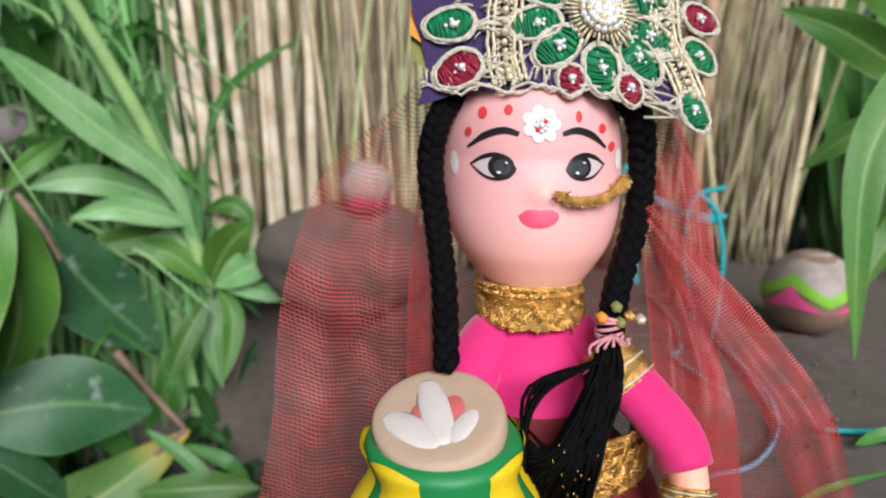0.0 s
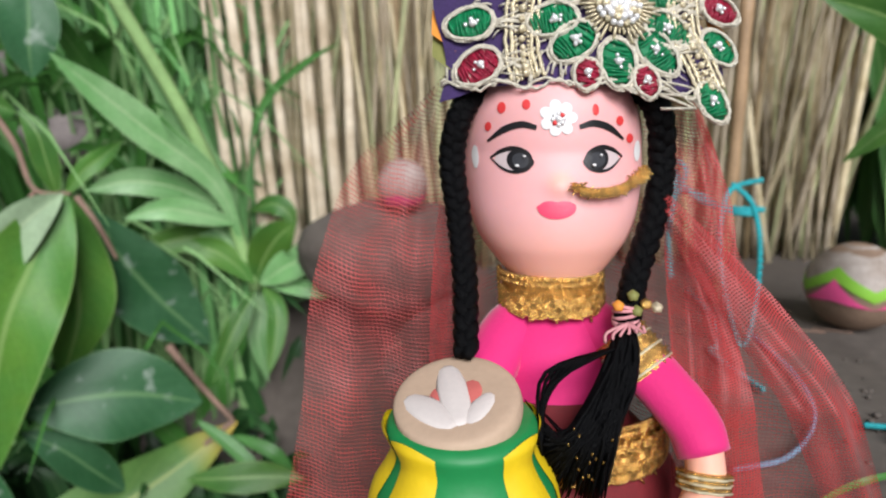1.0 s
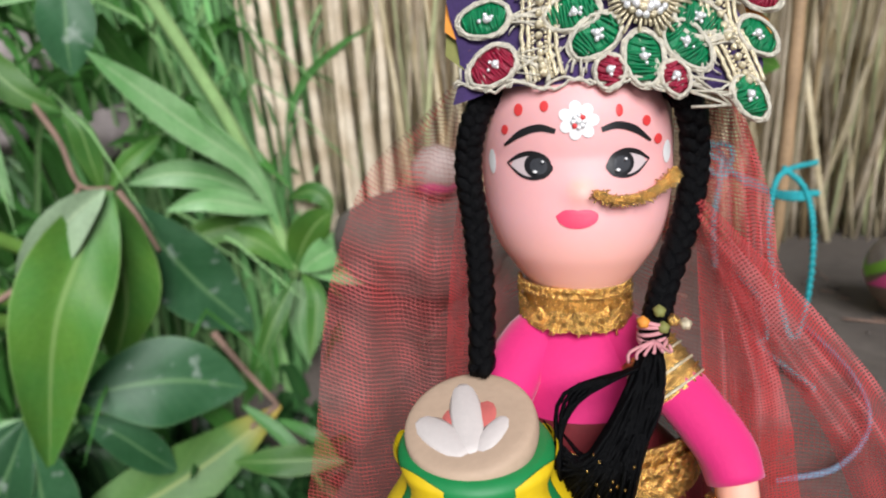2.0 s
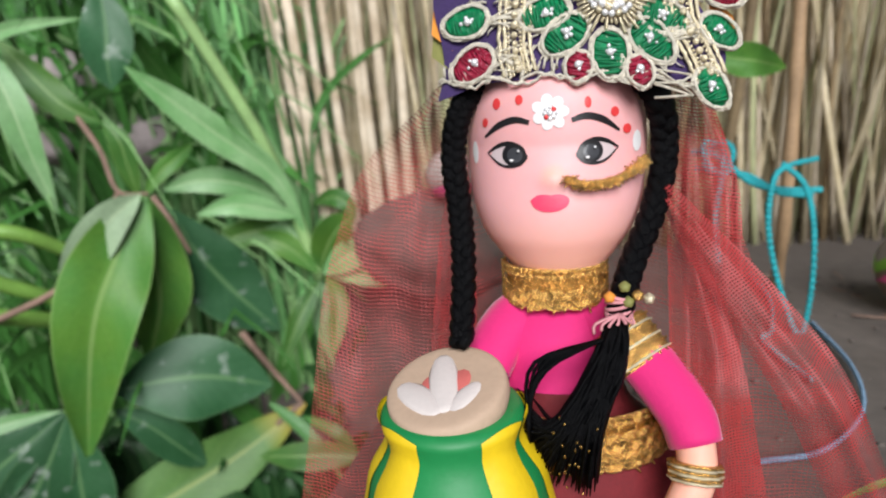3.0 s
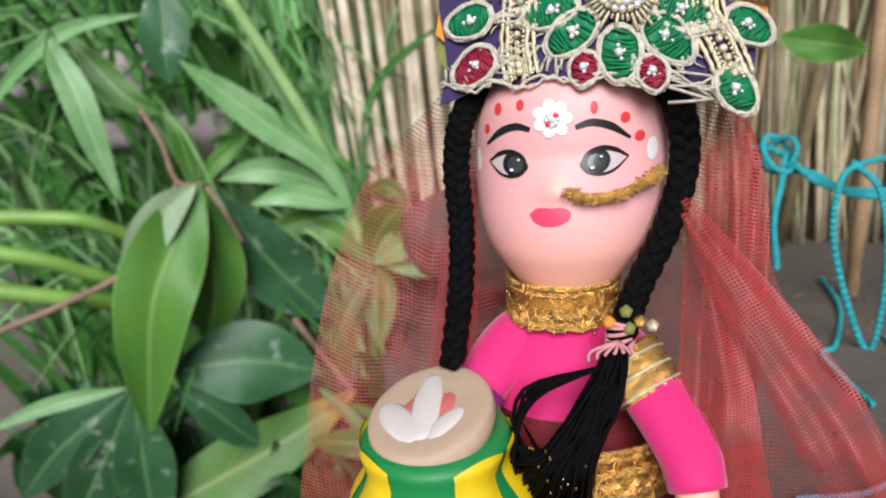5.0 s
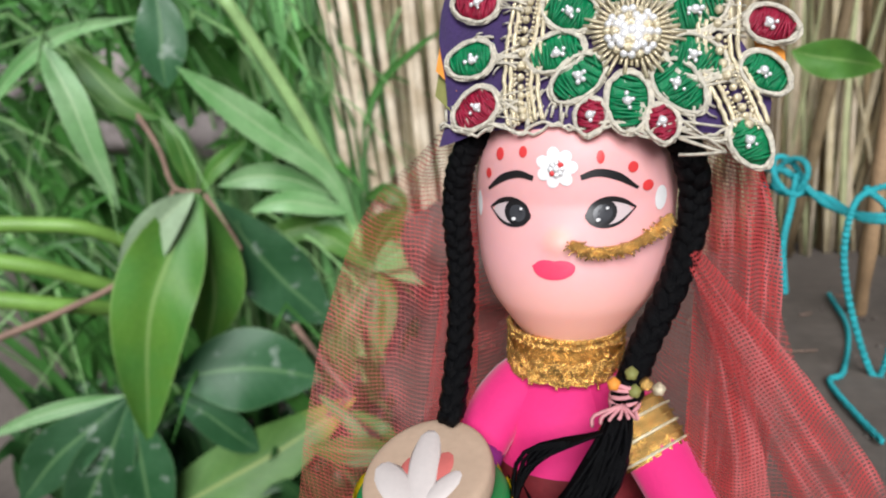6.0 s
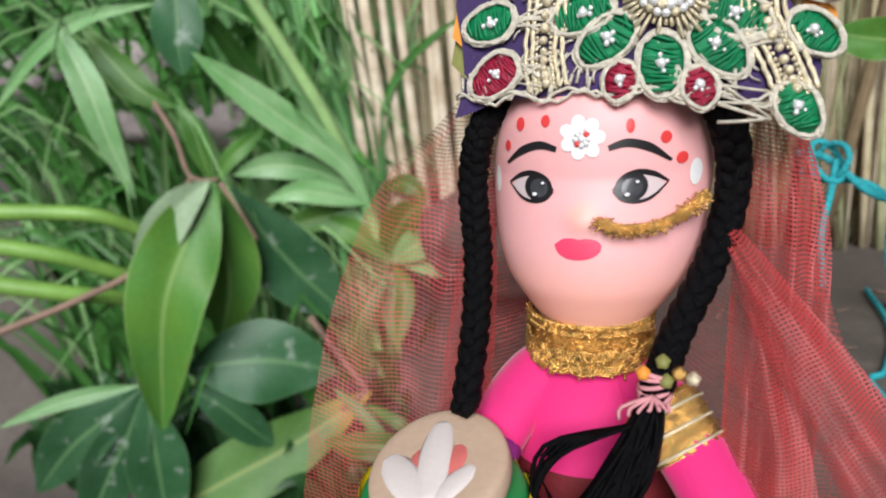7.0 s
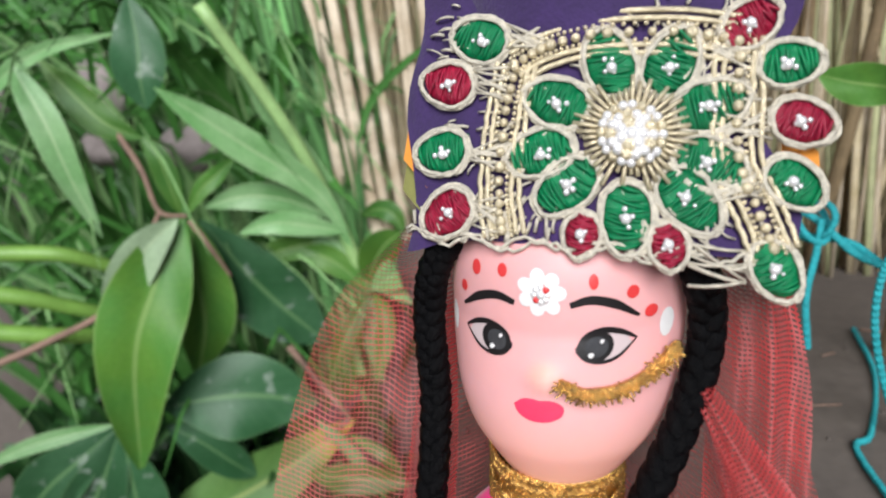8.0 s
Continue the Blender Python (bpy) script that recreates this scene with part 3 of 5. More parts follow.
def build_crown():
    crown = tagged(new("crown"), "violet cloth crown with green and crimson embroidered petals and silver cord", "crown")
    bm = bmesh.new()
    nu, nv = 40, 16
    for off in (0.0, -0.03):
        vs = [[bm.verts.new(crown_at((-0.405 + 0.02 * math.sin(j * 0.6)) + (0.745 + 0.025 * math.sin(j * 0.5 + 1)) * i / nu, 0.022 - 0.045 * max(0, 1 - i / 6) ** 0.7 * (1 - j / nv) + (0.63 + 0.05 * math.sin(i * 0.9)) * j / nv, off + 0.012 * noise.noise(Vector((i * 0.4, j * 0.4, 0))))) for i in range(nu + 1)] for j in range(nv + 1)]
        for j in range(nv):
            for i in range(nu):
                q = (vs[j][i], vs[j][i + 1], vs[j + 1][i + 1], vs[j + 1][i])
                bm.faces.new(q if off == 0 else q[::-1])
    part("cloth", bm, VIOLET, crown)
    # cap behind the front piece
    bm = bmesh.new()
    lathe(bm, [(0.30 * U, 1.31 * U), (0.32 * U, 1.5 * U), (0.33 * U, 1.8 * U), (0.25 * U, 1.9 * U), (0.03 * U, 1.92 * U)], D(0.05, 0.5, 0), 32)
    part("cap", bm, VIOLET, crown, "violet cloth cap")
    fu, fv = 0.078, 0.253
    for u, v in ((-0.060, 0.309), (0.036, 0.381), (0.144, 0.381), (0.212, 0.303), (0.211, 0.199), (0.177, 0.134), (0.072, 0.094), (-0.038, 0.148), (-0.090, 0.212)):
        turn = math.atan2(v - fv, u - fu)
        crown_petal(crown, u, v, turn, 0.135, 0.094, GREENTHREAD)
    for u, v, a, m in ((-0.303, 0.361, 170, 1), (-0.312, 0.212, 190, 0), (-0.293, 0.083, 215, 1), (-0.230, 0.454, 160, 0), (0.374, 0.275, -15, 1), (0.351, 0.381, 10, 0),
                       (0.360, 0.166, -35, 0), (0.330, 0.011, -60, 0), (0.282, 0.455, 40, 1), (-0.010, 0.052, -100, 2), (0.145, 0.046, -80, 2)):
        k = 1.0 if u < 0 else 0.86
        crown_petal(crown, u, v, radians(a), 0.13 * k if m < 2 else 0.085, 0.095 * k if m < 2 else 0.07, (GREENTHREAD, REDTHREAD, REDTHREAD)[m])
    # bead bands and the rays of the middle flower
    rng = random.Random(7)
    bm = bmesh.new()
    for line in (((-0.151, 0.395), (-0.170, 0.282), (-0.179, 0.135), (-0.165, 0.041)), ((0.266, 0.433), (0.265, 0.321), (0.265, 0.203), (0.305, 0.105), (0.333, 0.033)),
                 ((-0.157, 0.395), (-0.090, 0.428), (0.003, 0.445), (0.148, 0.447), (0.262, 0.430))):
        c = smooth_path([(a, 0, b) for a, b in line], 60)
        side = []
        for k, p in enumerate(c):
            d = c[min(k + 1, 60)] - c[max(k - 1, 0)]
            d.normalize()
            side.append((-d.z, d.x))
            if k % 4 == 1:
                ball(bm, crown_at(p.x + rng.uniform(-0.002, 0.002), p.z, 0.024), rng.uniform(0.0009, 0.00125), 0, 8)
            elif k % 2 == 0:
                for e in (-0.016, 0.016):
                    ball(bm, crown_at(p.x - d.z * e, p.z + d.x * e, 0.018), 0.0005, 0, 6)
        for w in (-0.042, -0.026, 0.026, 0.042):
            tube(bm, [crown_at(p.x + a * w + rng.uniform(-0.002, 0.002), p.z + b * w, 0.014 + rng.uniform(0, 0.003)) for p, (a, b) in zip(c, side)][::2], 0.0006, 6)
    for k in range(40):
        a = 2 * math.pi * k / 40
        r0, r1 = 0.055, 0.10 + rng.uniform(-0.02, 0.02)
        tube(bm, [crown_at(fu + r0 * math.cos(a), fv + r0 * math.sin(a), 0.03), crown_at(fu + r1 * math.cos(a), fv + r1 * math.sin(a), 0.024)], 0.0005, 4)
    bead = part("beadwork", bm, PALEGOLD, crown)
    bead["kind"] = "stuff"
    # loose silver strands laid between the petals
    bm = bmesh.new()
    for k in range(260):
        u, v = -0.33 + 0.6 * rng.random(), 0.03 + 0.58 * rng.random()
        d = math.hypot(u - fu, v - fv)
        if d < 0.19 and rng.random() < 0.55:
            continue
        a = math.atan2(v - fv, u - fu) + rng.uniform(-0.5, 0.5)
        l = rng.uniform(0.02, 0.05)
        tube(bm, [crown_at(min(0.36, max(-0.43, u + l * t * math.cos(a + 0.4 * t))), max(0.02, v + l * t * math.sin(a + 0.4 * t)), 0.008 + 0.008 * math.sin(3.1 * t)) for t in (0, 0.33, 0.66, 1)], rng.uniform(0.00022, 0.0004), 4)
    for j in range(2):
        tube(bm, [crown_at(-0.4 + 0.73 * k / 60, 0.022 + 0.012 * math.sin(k * 0.55 + j) + 0.006 * j + rng.uniform(-0.006, 0.006), 0.008 + rng.uniform(0, 0.012)) for k in range(61)], 0.00045, 4)
    for k in range(22):
        u, v = -0.4 + 0.73 * rng.random(), rng.uniform(0.012, 0.07)
        tube(bm, [crown_at(u, v, 0.012), crown_at(u + rng.uniform(-0.01, 0.01), v + rng.uniform(0.02, 0.05), 0.02)], 0.0004, 4)
    for u, v in ((-0.303, 0.361), (-0.312, 0.212), (-0.293, 0.083), (-0.230, 0.454), (0.374, 0.275), (0.351, 0.381), (0.360, 0.166), (0.330, 0.011)):
        s = 1 if u < 0 else -1
        for k in range(7):
            a, e = rng.uniform(-0.04, 0.04), rng.uniform(-0.05, 0.05)
            tube(bm, [crown_at(u + s * (0.05 + 0.1 * t), v + a + (e - a) * t, 0.012 + 0.012 * math.sin(3.1 * t)) for t in (0, 0.35, 0.7, 1)], rng.uniform(0.00025, 0.0004), 4)
    strands = part("tinsel", bm, SILVERCORD, crown)
    strands["kind"] = "stuff"
    # orange and olive lining that peeps out at the sides
    for u0, v0, m in ((-0.41, 0.13, OLIVE), (-0.412, 0.2, ORANGE), (0.36, 0.2, ORANGE)):
        bm = bmesh.new()
        rows = [[bm.verts.new(crown_at(u0 + 0.035 * s + 0.02, v0 + 0.06 * t - 0.03 * s, -0.01 - 0.02 * t)) for s in (-1, -0.3, 0.4, 1)] for t in (-0.7, 0, 0.7)]
        for p, q in zip(rows, rows[1:]):
            for k in range(3):
                bm.faces.new((p[k], p[k + 1], q[k + 1], q[k]))
        part("lining", bm, m, crown, "bright cloth lining")
    bm = bmesh.new()
    for off, rr in ((0.02, 0.062), (0.04, 0.05)):
        ring = [bm.verts.new(crown_at(fu + rr * math.cos(2 * math.pi * k / 24), fv + rr * math.sin(2 * math.pi * k / 24), off)) for k in range(24)]
        if off > 0.02:
            for k in range(24):
                bm.faces.new((last[k], last[(k + 1) % 24], ring[(k + 1) % 24], ring[k]))
            bm.faces.new(ring)
        last = ring
    jewel = part("jewel", bm, PALEGOLD, crown, "round jewel boss set with clear stones")
    for m, rad, size in ((20, 0.055, 0.001), (14, 0.038, 0.0011), (7, 0.02, 0.0014), (1, 0.0, 0.0017)):
        for k in range(m):
            a = 2 * math.pi * k / m
            bm = bmesh.new()
            ball(bm, crown_at(fu + rad * math.cos(a), fv + rad * math.sin(a), 0.04 + 0.01 * (rad < 0.05)), size, 0, 7)
            part("stone_bead", bm, GEM if (k + m) % 3 else PALEGOLD, jewel)


build_crown()


# ---- choker, nose chain, arm bands ----
def gold_band(name, label, category, centre, r, z0, z1, arc=(-3.3, 0.2), tilt=0.0, sy=0.9):
    band = tagged(new(name), label, category)
    n, h = 44, z1 - z0

    def at(t, z, off=0.0):
        a = arc[0] + (arc[1] - arc[0]) * t
        rr = r + off
        return D(centre[0] + rr * math.cos(a), centre[1] + sy * rr * math.sin(a), z + tilt * rr * math.cos(a))

    bm = bmesh.new()
    for off in (0.006, -0.006):
        vs = [[bm.verts.new(at(i / n, z0 + 0.02 + (h - 0.02) * j / 4, off)) for i in range(n + 1)] for j in range(5)]
        for j in range(4):
            for i in range(n):
                q = (vs[j][i], vs[j][i + 1], vs[j + 1][i + 1], vs[j + 1][i])
                bm.faces.new(q if off > 0 else q[::-1])
    part("band", bm, DARKGOLD, band)
    bm = bmesh.new()
    for z in (z1, z1 - 0.02):
        braid(bm, [at(k / 20, z, 0.012) for k in range(21)], 0.0009, 0, 16, 120, 2)
    part("rope", bm, GOLD, band)
    m = round(17 * (arc[1] - arc[0]) * r)
    tiers = [z0 + 0.035 + 0.062 * k for k in range(max(1, int(h / 0.075)))]
    for k in range(m):
        bm = bmesh.new()
        for zc, rad in [(zc, rad) for zc in tiers for rad in (0.036, 0.025, 0.013)]:
            loop = [at((k + 0.5) / m + rad / (r * (arc[1] - arc[0])) * math.cos(b), zc + 0.9 * rad * math.sin(b), 0.014 + 0.003 * math.sin(5 * b)) for b in [2 * math.pi * i / 14 for i in range(15)]]
            tube(bm, loop, 0.00062, 5, 0)
        for i in range(26):
            t, z = (k + random.random()) / m, z0 + random.uniform(0.0, h)
            tube(bm, [at(t, z, 0.012), at(t + random.uniform(-0.01, 0.01), z + random.uniform(-0.02, 0.02), 0.02)], 0.00038, 4)
        part("scallop", bm, GOLD, band)
    return band


gold_band("choker", "gold braided choker with scalloped lower edge round the doll's neck", "choker", (0.0, 0.235), 0.15, 0.605, 0.735)
gold_band("waistband", "gold braided waistband on the doll's dress", "waistband", (0.03, 0.26), 0.33, 0.11, 0.29, (-2.9, 0.2), sy=0.85)


def sleeve_band(a, b, r):
    band = tagged(new("arm_band"), "gold woven band round the doll's sleeve", "arm band")
    bm = bmesh.new()
    a, b = Vector(a) * U, Vector(b) * U
    tube(bm, [a + (b - a) * k / 6 for k in range(7)], r, 16)
    part("band", bm, GOLD, band)
    d = (b - a).normalized()
    s = d.cross(Vector((0, -1, 0))).normalized()
    w = d.cross(s)
    for k in range(6):
        bm = bmesh.new()
        p = a + (b - a) * (k + 0.5) / 6
        ring = [p + (s * math.cos(x) + w * math.sin(x)) * (r + 0.0003 + 0.0004 * math.sin(9 * x + k)) for x in [2 * math.pi * i / 30 for i in range(31)]]
        tube(bm, ring, 0.00045, 4)
        part("thread", bm, PALEGOLD if k % 2 else GOLD, band)


sleeve_band((0.19, 0.15, 0.53), (0.27, 0.085, 0.43), 0.0093)
sleeve_band((0.385, -0.075, 0.2), (0.38, -0.095, 0.15), 0.0068)

chain = tagged(new("nose_chain"), "gold tinsel chain hanging from nose to ear", "nose chain")
bm = bmesh.new()
line = [on_face(0.04, 1.03, 0.014), on_face(0.09, 1.012, 0.018), on_face(0.16, 1.015, 0.018), on_face(0.22, 1.035, 0.016), on_face(0.262, 1.065, 0.02)]
braid(bm, line, 0.0012, 0, 14, 150, 3)
rng = random.Random(3)
for p in smooth_path(line, 420):
    q = p + Vector((rng.uniform(-1, 1), -rng.random(), rng.uniform(-0.8, 0.8))) * 0.0021
    tube(bm, [p, q], 0.00022, 3)
part("tinsel_rope", bm, GOLD, chain)

# plait tie with tiny flowers
tie = tagged(new("plait_tie"), "pink thread tie with tiny olive and gold beads", "hair tie")
bm = bmesh.new()
for k in range(5):
    ring = [D(0.178 + 0.035 * math.cos(x), -0.015 + 0.035 * math.sin(x), 0.635 + 0.012 * k + 0.01 * math.sin(x + k)) for x in [2 * math.pi * i / 16 for i in range(17)]]
    tube(bm, ring, 0.0006, 5)
for k in range(6):
    tube(bm, smooth_path(P((0.175, -0.06, 0.65), (0.17 + 0.02 * (k - 3), -0.085, 0.63), (0.165 + 0.02 * (k - 3), -0.085, 0.6 + 0.01 * k)), 6), 0.0005, 4)
part("thread", bm, mat("pale_pink_thread", (0.7, 0.3, 0.32), 0.7, 0, 0.2, 300, 0.4), tie)
for k, (x, z, m) in enumerate(((0.19, 0.725, OLIVE), (0.225, 0.7, GOLD), (0.255, 0.69, PALEGOLD), (0.15, 0.695, ORANGE), (0.2, 0.68, OLIVE))):
    bm = bmesh.new()
    ball(bm, D(x, -0.045, z), 0.0016, 0, 12)
    for v in bm.verts:
        d = v.co - D(x, -0.045, z)
        v.co += d * 0.1 * math.sin(5 * math.atan2(d.z, d.x))
    part("bead", bm, m, tie)


# ---- veil ----
def sheet(bm, ribs, nu=40, nv=40, ripple=0.012, waves=5.0, seed=0.0):
    """Cloth hung between ribs, each a line from its top to its hem (decimetres); texture runs in decimetres too."""
    uvl = bm.loops.layers.uv.get("uv") or bm.loops.layers.uv.new("uv")
    # every rib runs on a little past its last point, down to the ground
    lines = [smooth_path([Vector(p) for p in r] + [Vector(r[-1]) + (Vector(r[-1]) - Vector(r[-2])) * 0.58], nv) for r in ribs]
    grid = []
    for j in range(nv + 1):
        row = smooth_path([l[j] for l in lines], nu)
        for i, p in enumerate(row):
            t = j / nv
            p.y += ripple * (0.2 + t) * math.sin(waves * 2 * math.pi * i / nu + 1.5 * t + seed) + 0.02 * noise.noise(Vector((i * 0.15 + seed, j * 0.1, 0)))
        grid.append(row)
    uvs = [[None] * (nu + 1) for _ in range(nv + 1)]
    across = []
    for row in grid:
        acc = [0.0]
        for i in range(nu):
            acc.append(acc[-1] + (row[i + 1] - row[i]).length)
        across.append([v - acc[nu // 2] for v in acc])
    for i in range(nu + 1):
        d = 0.0
        for j in range(nv + 1):
            if j:
                d += (grid[j][i] - grid[j - 1][i]).length
            uvs[j][i] = (across[j][i] + 5.0, d)
    vs = [[bm.verts.new(p * U) for p in row] for row in grid]
    for j in range(nv):
        for i in range(nu):
            idx = [(j, i), (j, i + 1), (j + 1, i + 1), (j + 1, i)]
            f = bm.faces.new([vs[a][b] for a, b in idx])
            for lp, (a, b) in zip(f.loops, idx):
                lp[uvl].uv = uvs[a][b]


def build_veil():
    veil = tagged(new("veil"), "sheer red net veil draped behind the doll from its crown", "veil")
    bm = bmesh.new()
    sheet(bm, [
        [(-0.274, 0.27, 1.38), (-0.41, 0.22, 1.235), (-0.58, 0.2, 1.09), (-0.70, 0.2, 0.874), (-0.80, 0.2, 0.592), (-0.92, 0.18, 0.02)],
        [(-0.27, 0.3, 1.38), (-0.35, 0.35, 1.22), (-0.45, 0.36, 1.05), (-0.5, 0.36, 0.874), (-0.56, 0.34, 0.592), (-0.62, 0.3, 0.02)],
        [(-0.25, 0.4, 1.4), (-0.27, 0.42, 1.2), (-0.29, 0.42, 1.05), (-0.31, 0.4, 0.87), (-0.34, 0.4, 0.59), (-0.38, 0.4, 0.02)],
        [(0.02, 0.7, 1.42), (0.02, 0.7, 1.2), (0.02, 0.7, 1.05), (0.02, 0.7, 0.87), (0.02, 0.7, 0.59), (0.02, 0.72, 0.02)],
        [(0.3, 0.42, 1.36), (0.32, 0.42, 1.2), (0.33, 0.4, 1.05), (0.34, 0.4, 0.84), (0.36, 0.4, 0.5), (0.42, 0.38, 0.02)],
        [(0.37, 0.35, 1.33), (0.41, 0.31, 1.15), (0.43, 0.3, 1.0), (0.46, 0.28, 0.8), (0.55, 0.27, 0.5), (0.75, 0.27, 0.02)],
        [(0.42, 0.28, 1.3), (0.46, 0.2, 1.163), (0.5, 0.18, 1.0), (0.55, 0.16, 0.8), (0.68, 0.15, 0.52), (0.96, 0.15, 0.02)],
    ], 110, 50, 0.008, 7)
    part("back_panel", bm, VEILNET, veil)
    bm = bmesh.new()
    sheet(bm, [
        [(-0.27, 0.25, 1.3), (-0.33, 0.22, 1.0), (-0.38, 0.22, 0.75), (-0.43, 0.22, 0.4), (-0.47, 0.22, 0.02)],
        [(-0.26, 0.2, 1.3), (-0.29, 0.2, 1.0), (-0.31, 0.18, 0.75), (-0.34, 0.17, 0.4), (-0.36, 0.17, 0.02)],
        [(-0.25, 0.25, 1.3), (-0.26, 0.25, 1.0), (-0.26, 0.25, 0.75), (-0.27, 0.25, 0.4), (-0.28, 0.25, 0.02)],
    ], 24, 50, 0.008, 2, 1.0)
    part("side_fold", bm, VEILDENSE, veil, "doubled denser fold of red net")
    bm = bmesh.new()
    sheet(bm, [
        [(0.33, 0.28, 1.36), (0.33, 0.24, 1.2), (0.34, 0.2, 1.05), (0.34, 0.18, 0.9), (0.35, 0.18, 0.6), (0.38, 0.2, 0.02)],
        [(0.37, 0.22, 1.34), (0.4, 0.18, 1.2), (0.43, 0.16, 1.05), (0.44, 0.15, 0.9), (0.46, 0.16, 0.6), (0.5, 0.2, 0.02)],
        [(0.41, 0.26, 1.31), (0.46, 0.22, 1.19), (0.51, 0.2, 1.05), (0.54, 0.18, 0.9), (0.56, 0.2, 0.6), (0.6, 0.24, 0.02)],
    ], 26, 60, 0.022, 2.5, 0.6)
    part("side_drape", bm, VEILDENSE, veil, "red net drawn close beside the plait")
    bm = bmesh.new()
    sheet(bm, [
        [(0.3, 0.14, 0.95), (0.38, 0.1, 0.77), (0.51, 0.08, 0.55), (0.66, 0.08, 0.3), (0.8, 0.1, 0.0)],
        [(0.31, 0.1, 0.97), (0.42, 0.06, 0.81), (0.57, 0.05, 0.6), (0.75, 0.05, 0.34), (0.91, 0.08, 0.0)],
        [(0.33, 0.12, 0.99), (0.46, 0.09, 0.85), (0.64, 0.08, 0.65), (0.84, 0.08, 0.38), (1.0, 0.1, 0.0)],
    ], 20, 44, 0.012, 2, 2.0)
    part("front_fold", bm, VEILDENSE, veil, "doubled fold of red net falling from the shoulder")
    bm = bmesh.new()
    sheet(bm, [
        [(0.33, 0.16, 0.9), (0.38, 0.14, 0.7), (0.42, 0.14, 0.4), (0.44, 0.16, 0.02)],
        [(0.34, 0.13, 0.9), (0.42, 0.1, 0.7), (0.49, 0.1, 0.4), (0.54, 0.12, 0.02)],
        [(0.35, 0.16, 0.9), (0.46, 0.13, 0.7), (0.56, 0.12, 0.4), (0.64, 0.14, 0.02)],
    ], 16, 40, 0.014, 1.5, 1.0)
    part("lower_fold", bm, VEILDENSE, veil, "gathered hanging fold of red net")


build_veil()


# ---- pot that the doll carries ----
def build_pot():
    pot = tagged(new("water_pot"), "small green and yellow clay pot with a beige bowl on top", "pot")
    c = D(-0.302, -0.12, 0)
    bm = bmesh.new()
    prof = [(0.15, -0.255), (0.24, -0.2), (0.285, -0.06), (0.285, 0.04), (0.268, 0.12), (0.25, 0.19), (0.21, 0.255), (0.192, 0.3), (0.203, 0.345), (0.21, 0.375), (0.188, 0.4), (0.13, 0.392)]
    lathe(bm, [(p.x * U, p.z * U) for p in smooth_path([(r, 0, z) for r, z in prof], 24)], c, 48)
    part("body", bm, GREENCLAY, pot)
    outline = smooth_path([(r, 0, z) for r, z in prof], 60)

    def on(b, t, off):
        p = outline[round(60 * t)]
        return c + Vector(((p.x + off) * math.cos(b), (p.x + off) * math.sin(b), p.z + off * 0.6 * t)) * U

    for a in (-4.0, -3.12, -2.25, -0.67, 0.21, 1.09):
        bm = bmesh.new()

        rows = []
        for i in range(25):
            t = i / 24
            w = 0.28 + 0.1 * t * t
            rows.append([bm.verts.new(on(a + w * s, 0.05 + (0.82 - 0.06 * s * s) * t, 0.003 + 0.01 * (1 - s * s))) for s in (-1, -0.6, -0.2, 0.2, 0.6, 1)])
        for p, q in zip(rows, rows[1:]):
            for i in range(5):
                bm.faces.new((p[i], p[i + 1], q[i + 1], q[i]))
        part("stripe", bm, YELLOWCLAY, pot, "yellow clay petal stripe")
    bm = bmesh.new()
    prof2 = [(0.05, 0.345), (0.105, 0.355), (0.148, 0.39), (0.174, 0.44), (0.178, 0.48), (0.164, 0.505), (0.1, 0.508), (0.02, 0.504)]
    lean = Matrix.Translation(c + D(0, 0, 0.388)) @ Matrix.Rotation(radians(-7), 4, "Y") @ Matrix.Rotation(radians(17), 4, "X") @ Matrix.Translation(-c - D(0, 0, 0.42))
    lathe(bm, [(p.x * U, p.z * U) for p in smooth_path([(r, 0, z) for r, z in prof2], 28)], c, 48)
    bm.transform(lean)
    bowl = part("bowl", bm, CLAY, pot, "smooth beige clay bowl")
    for (x0, y0), (x1, y1), w, m, n in (((-0.142, 0.02), (-0.0, -0.118), 0.05, CHALK, "petal"), ((-0.022, 0.14), (0.012, -0.12), 0.05, CHALK, "petal"), ((0.105, 0.0), (0.02, -0.12), 0.034, CHALK, "petal"),
                                      ((-0.055, 0.05), (-0.025, -0.06), 0.036, PINKRED, "petal"), ((0.055, 0.07), (0.035, -0.05), 0.038, PINKRED, "petal")):
        bm = bmesh.new()
        pts = [c + D(x0 + (x1 - x0) * t, y0 + (y1 - y0) * t, 0.503 + 0.006 * math.sin(3.14 * t) - 0.35 * ((x0 + (x1 - x0) * t) ** 2 + (y0 + (y1 - y0) * t) ** 2) - (0.6 if m is PINKRED else 0) * 0.01) for t in [k / 8 for k in range(9)]]
        tube(bm, pts, [w * U * (0.35 + 0.65 * math.sin(0.3 + 2.5 * k / 8)) * 0.9 for k in range(9)], 10)
        for v in bm.verts:
            best = min(pts, key=lambda p: (p.xy - v.co.xy).length)
            v.co.z = best.z + (v.co.z - best.z) * 0.35
        bm.transform(lean)
        part(n, bm, m, bowl, "white clay petal" if m is CHALK else "red clay petal")


build_pot()


# ---- the doll's lower parts are drawn towards the camera to fit its view ----
def fit_to_view(names, amount):
    """Scales all below the eyes towards a mean camera point to fit its view."""
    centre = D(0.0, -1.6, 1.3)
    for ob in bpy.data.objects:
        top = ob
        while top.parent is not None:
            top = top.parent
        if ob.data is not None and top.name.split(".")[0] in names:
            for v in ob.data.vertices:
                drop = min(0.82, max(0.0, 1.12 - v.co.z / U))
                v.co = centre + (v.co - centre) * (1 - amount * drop)


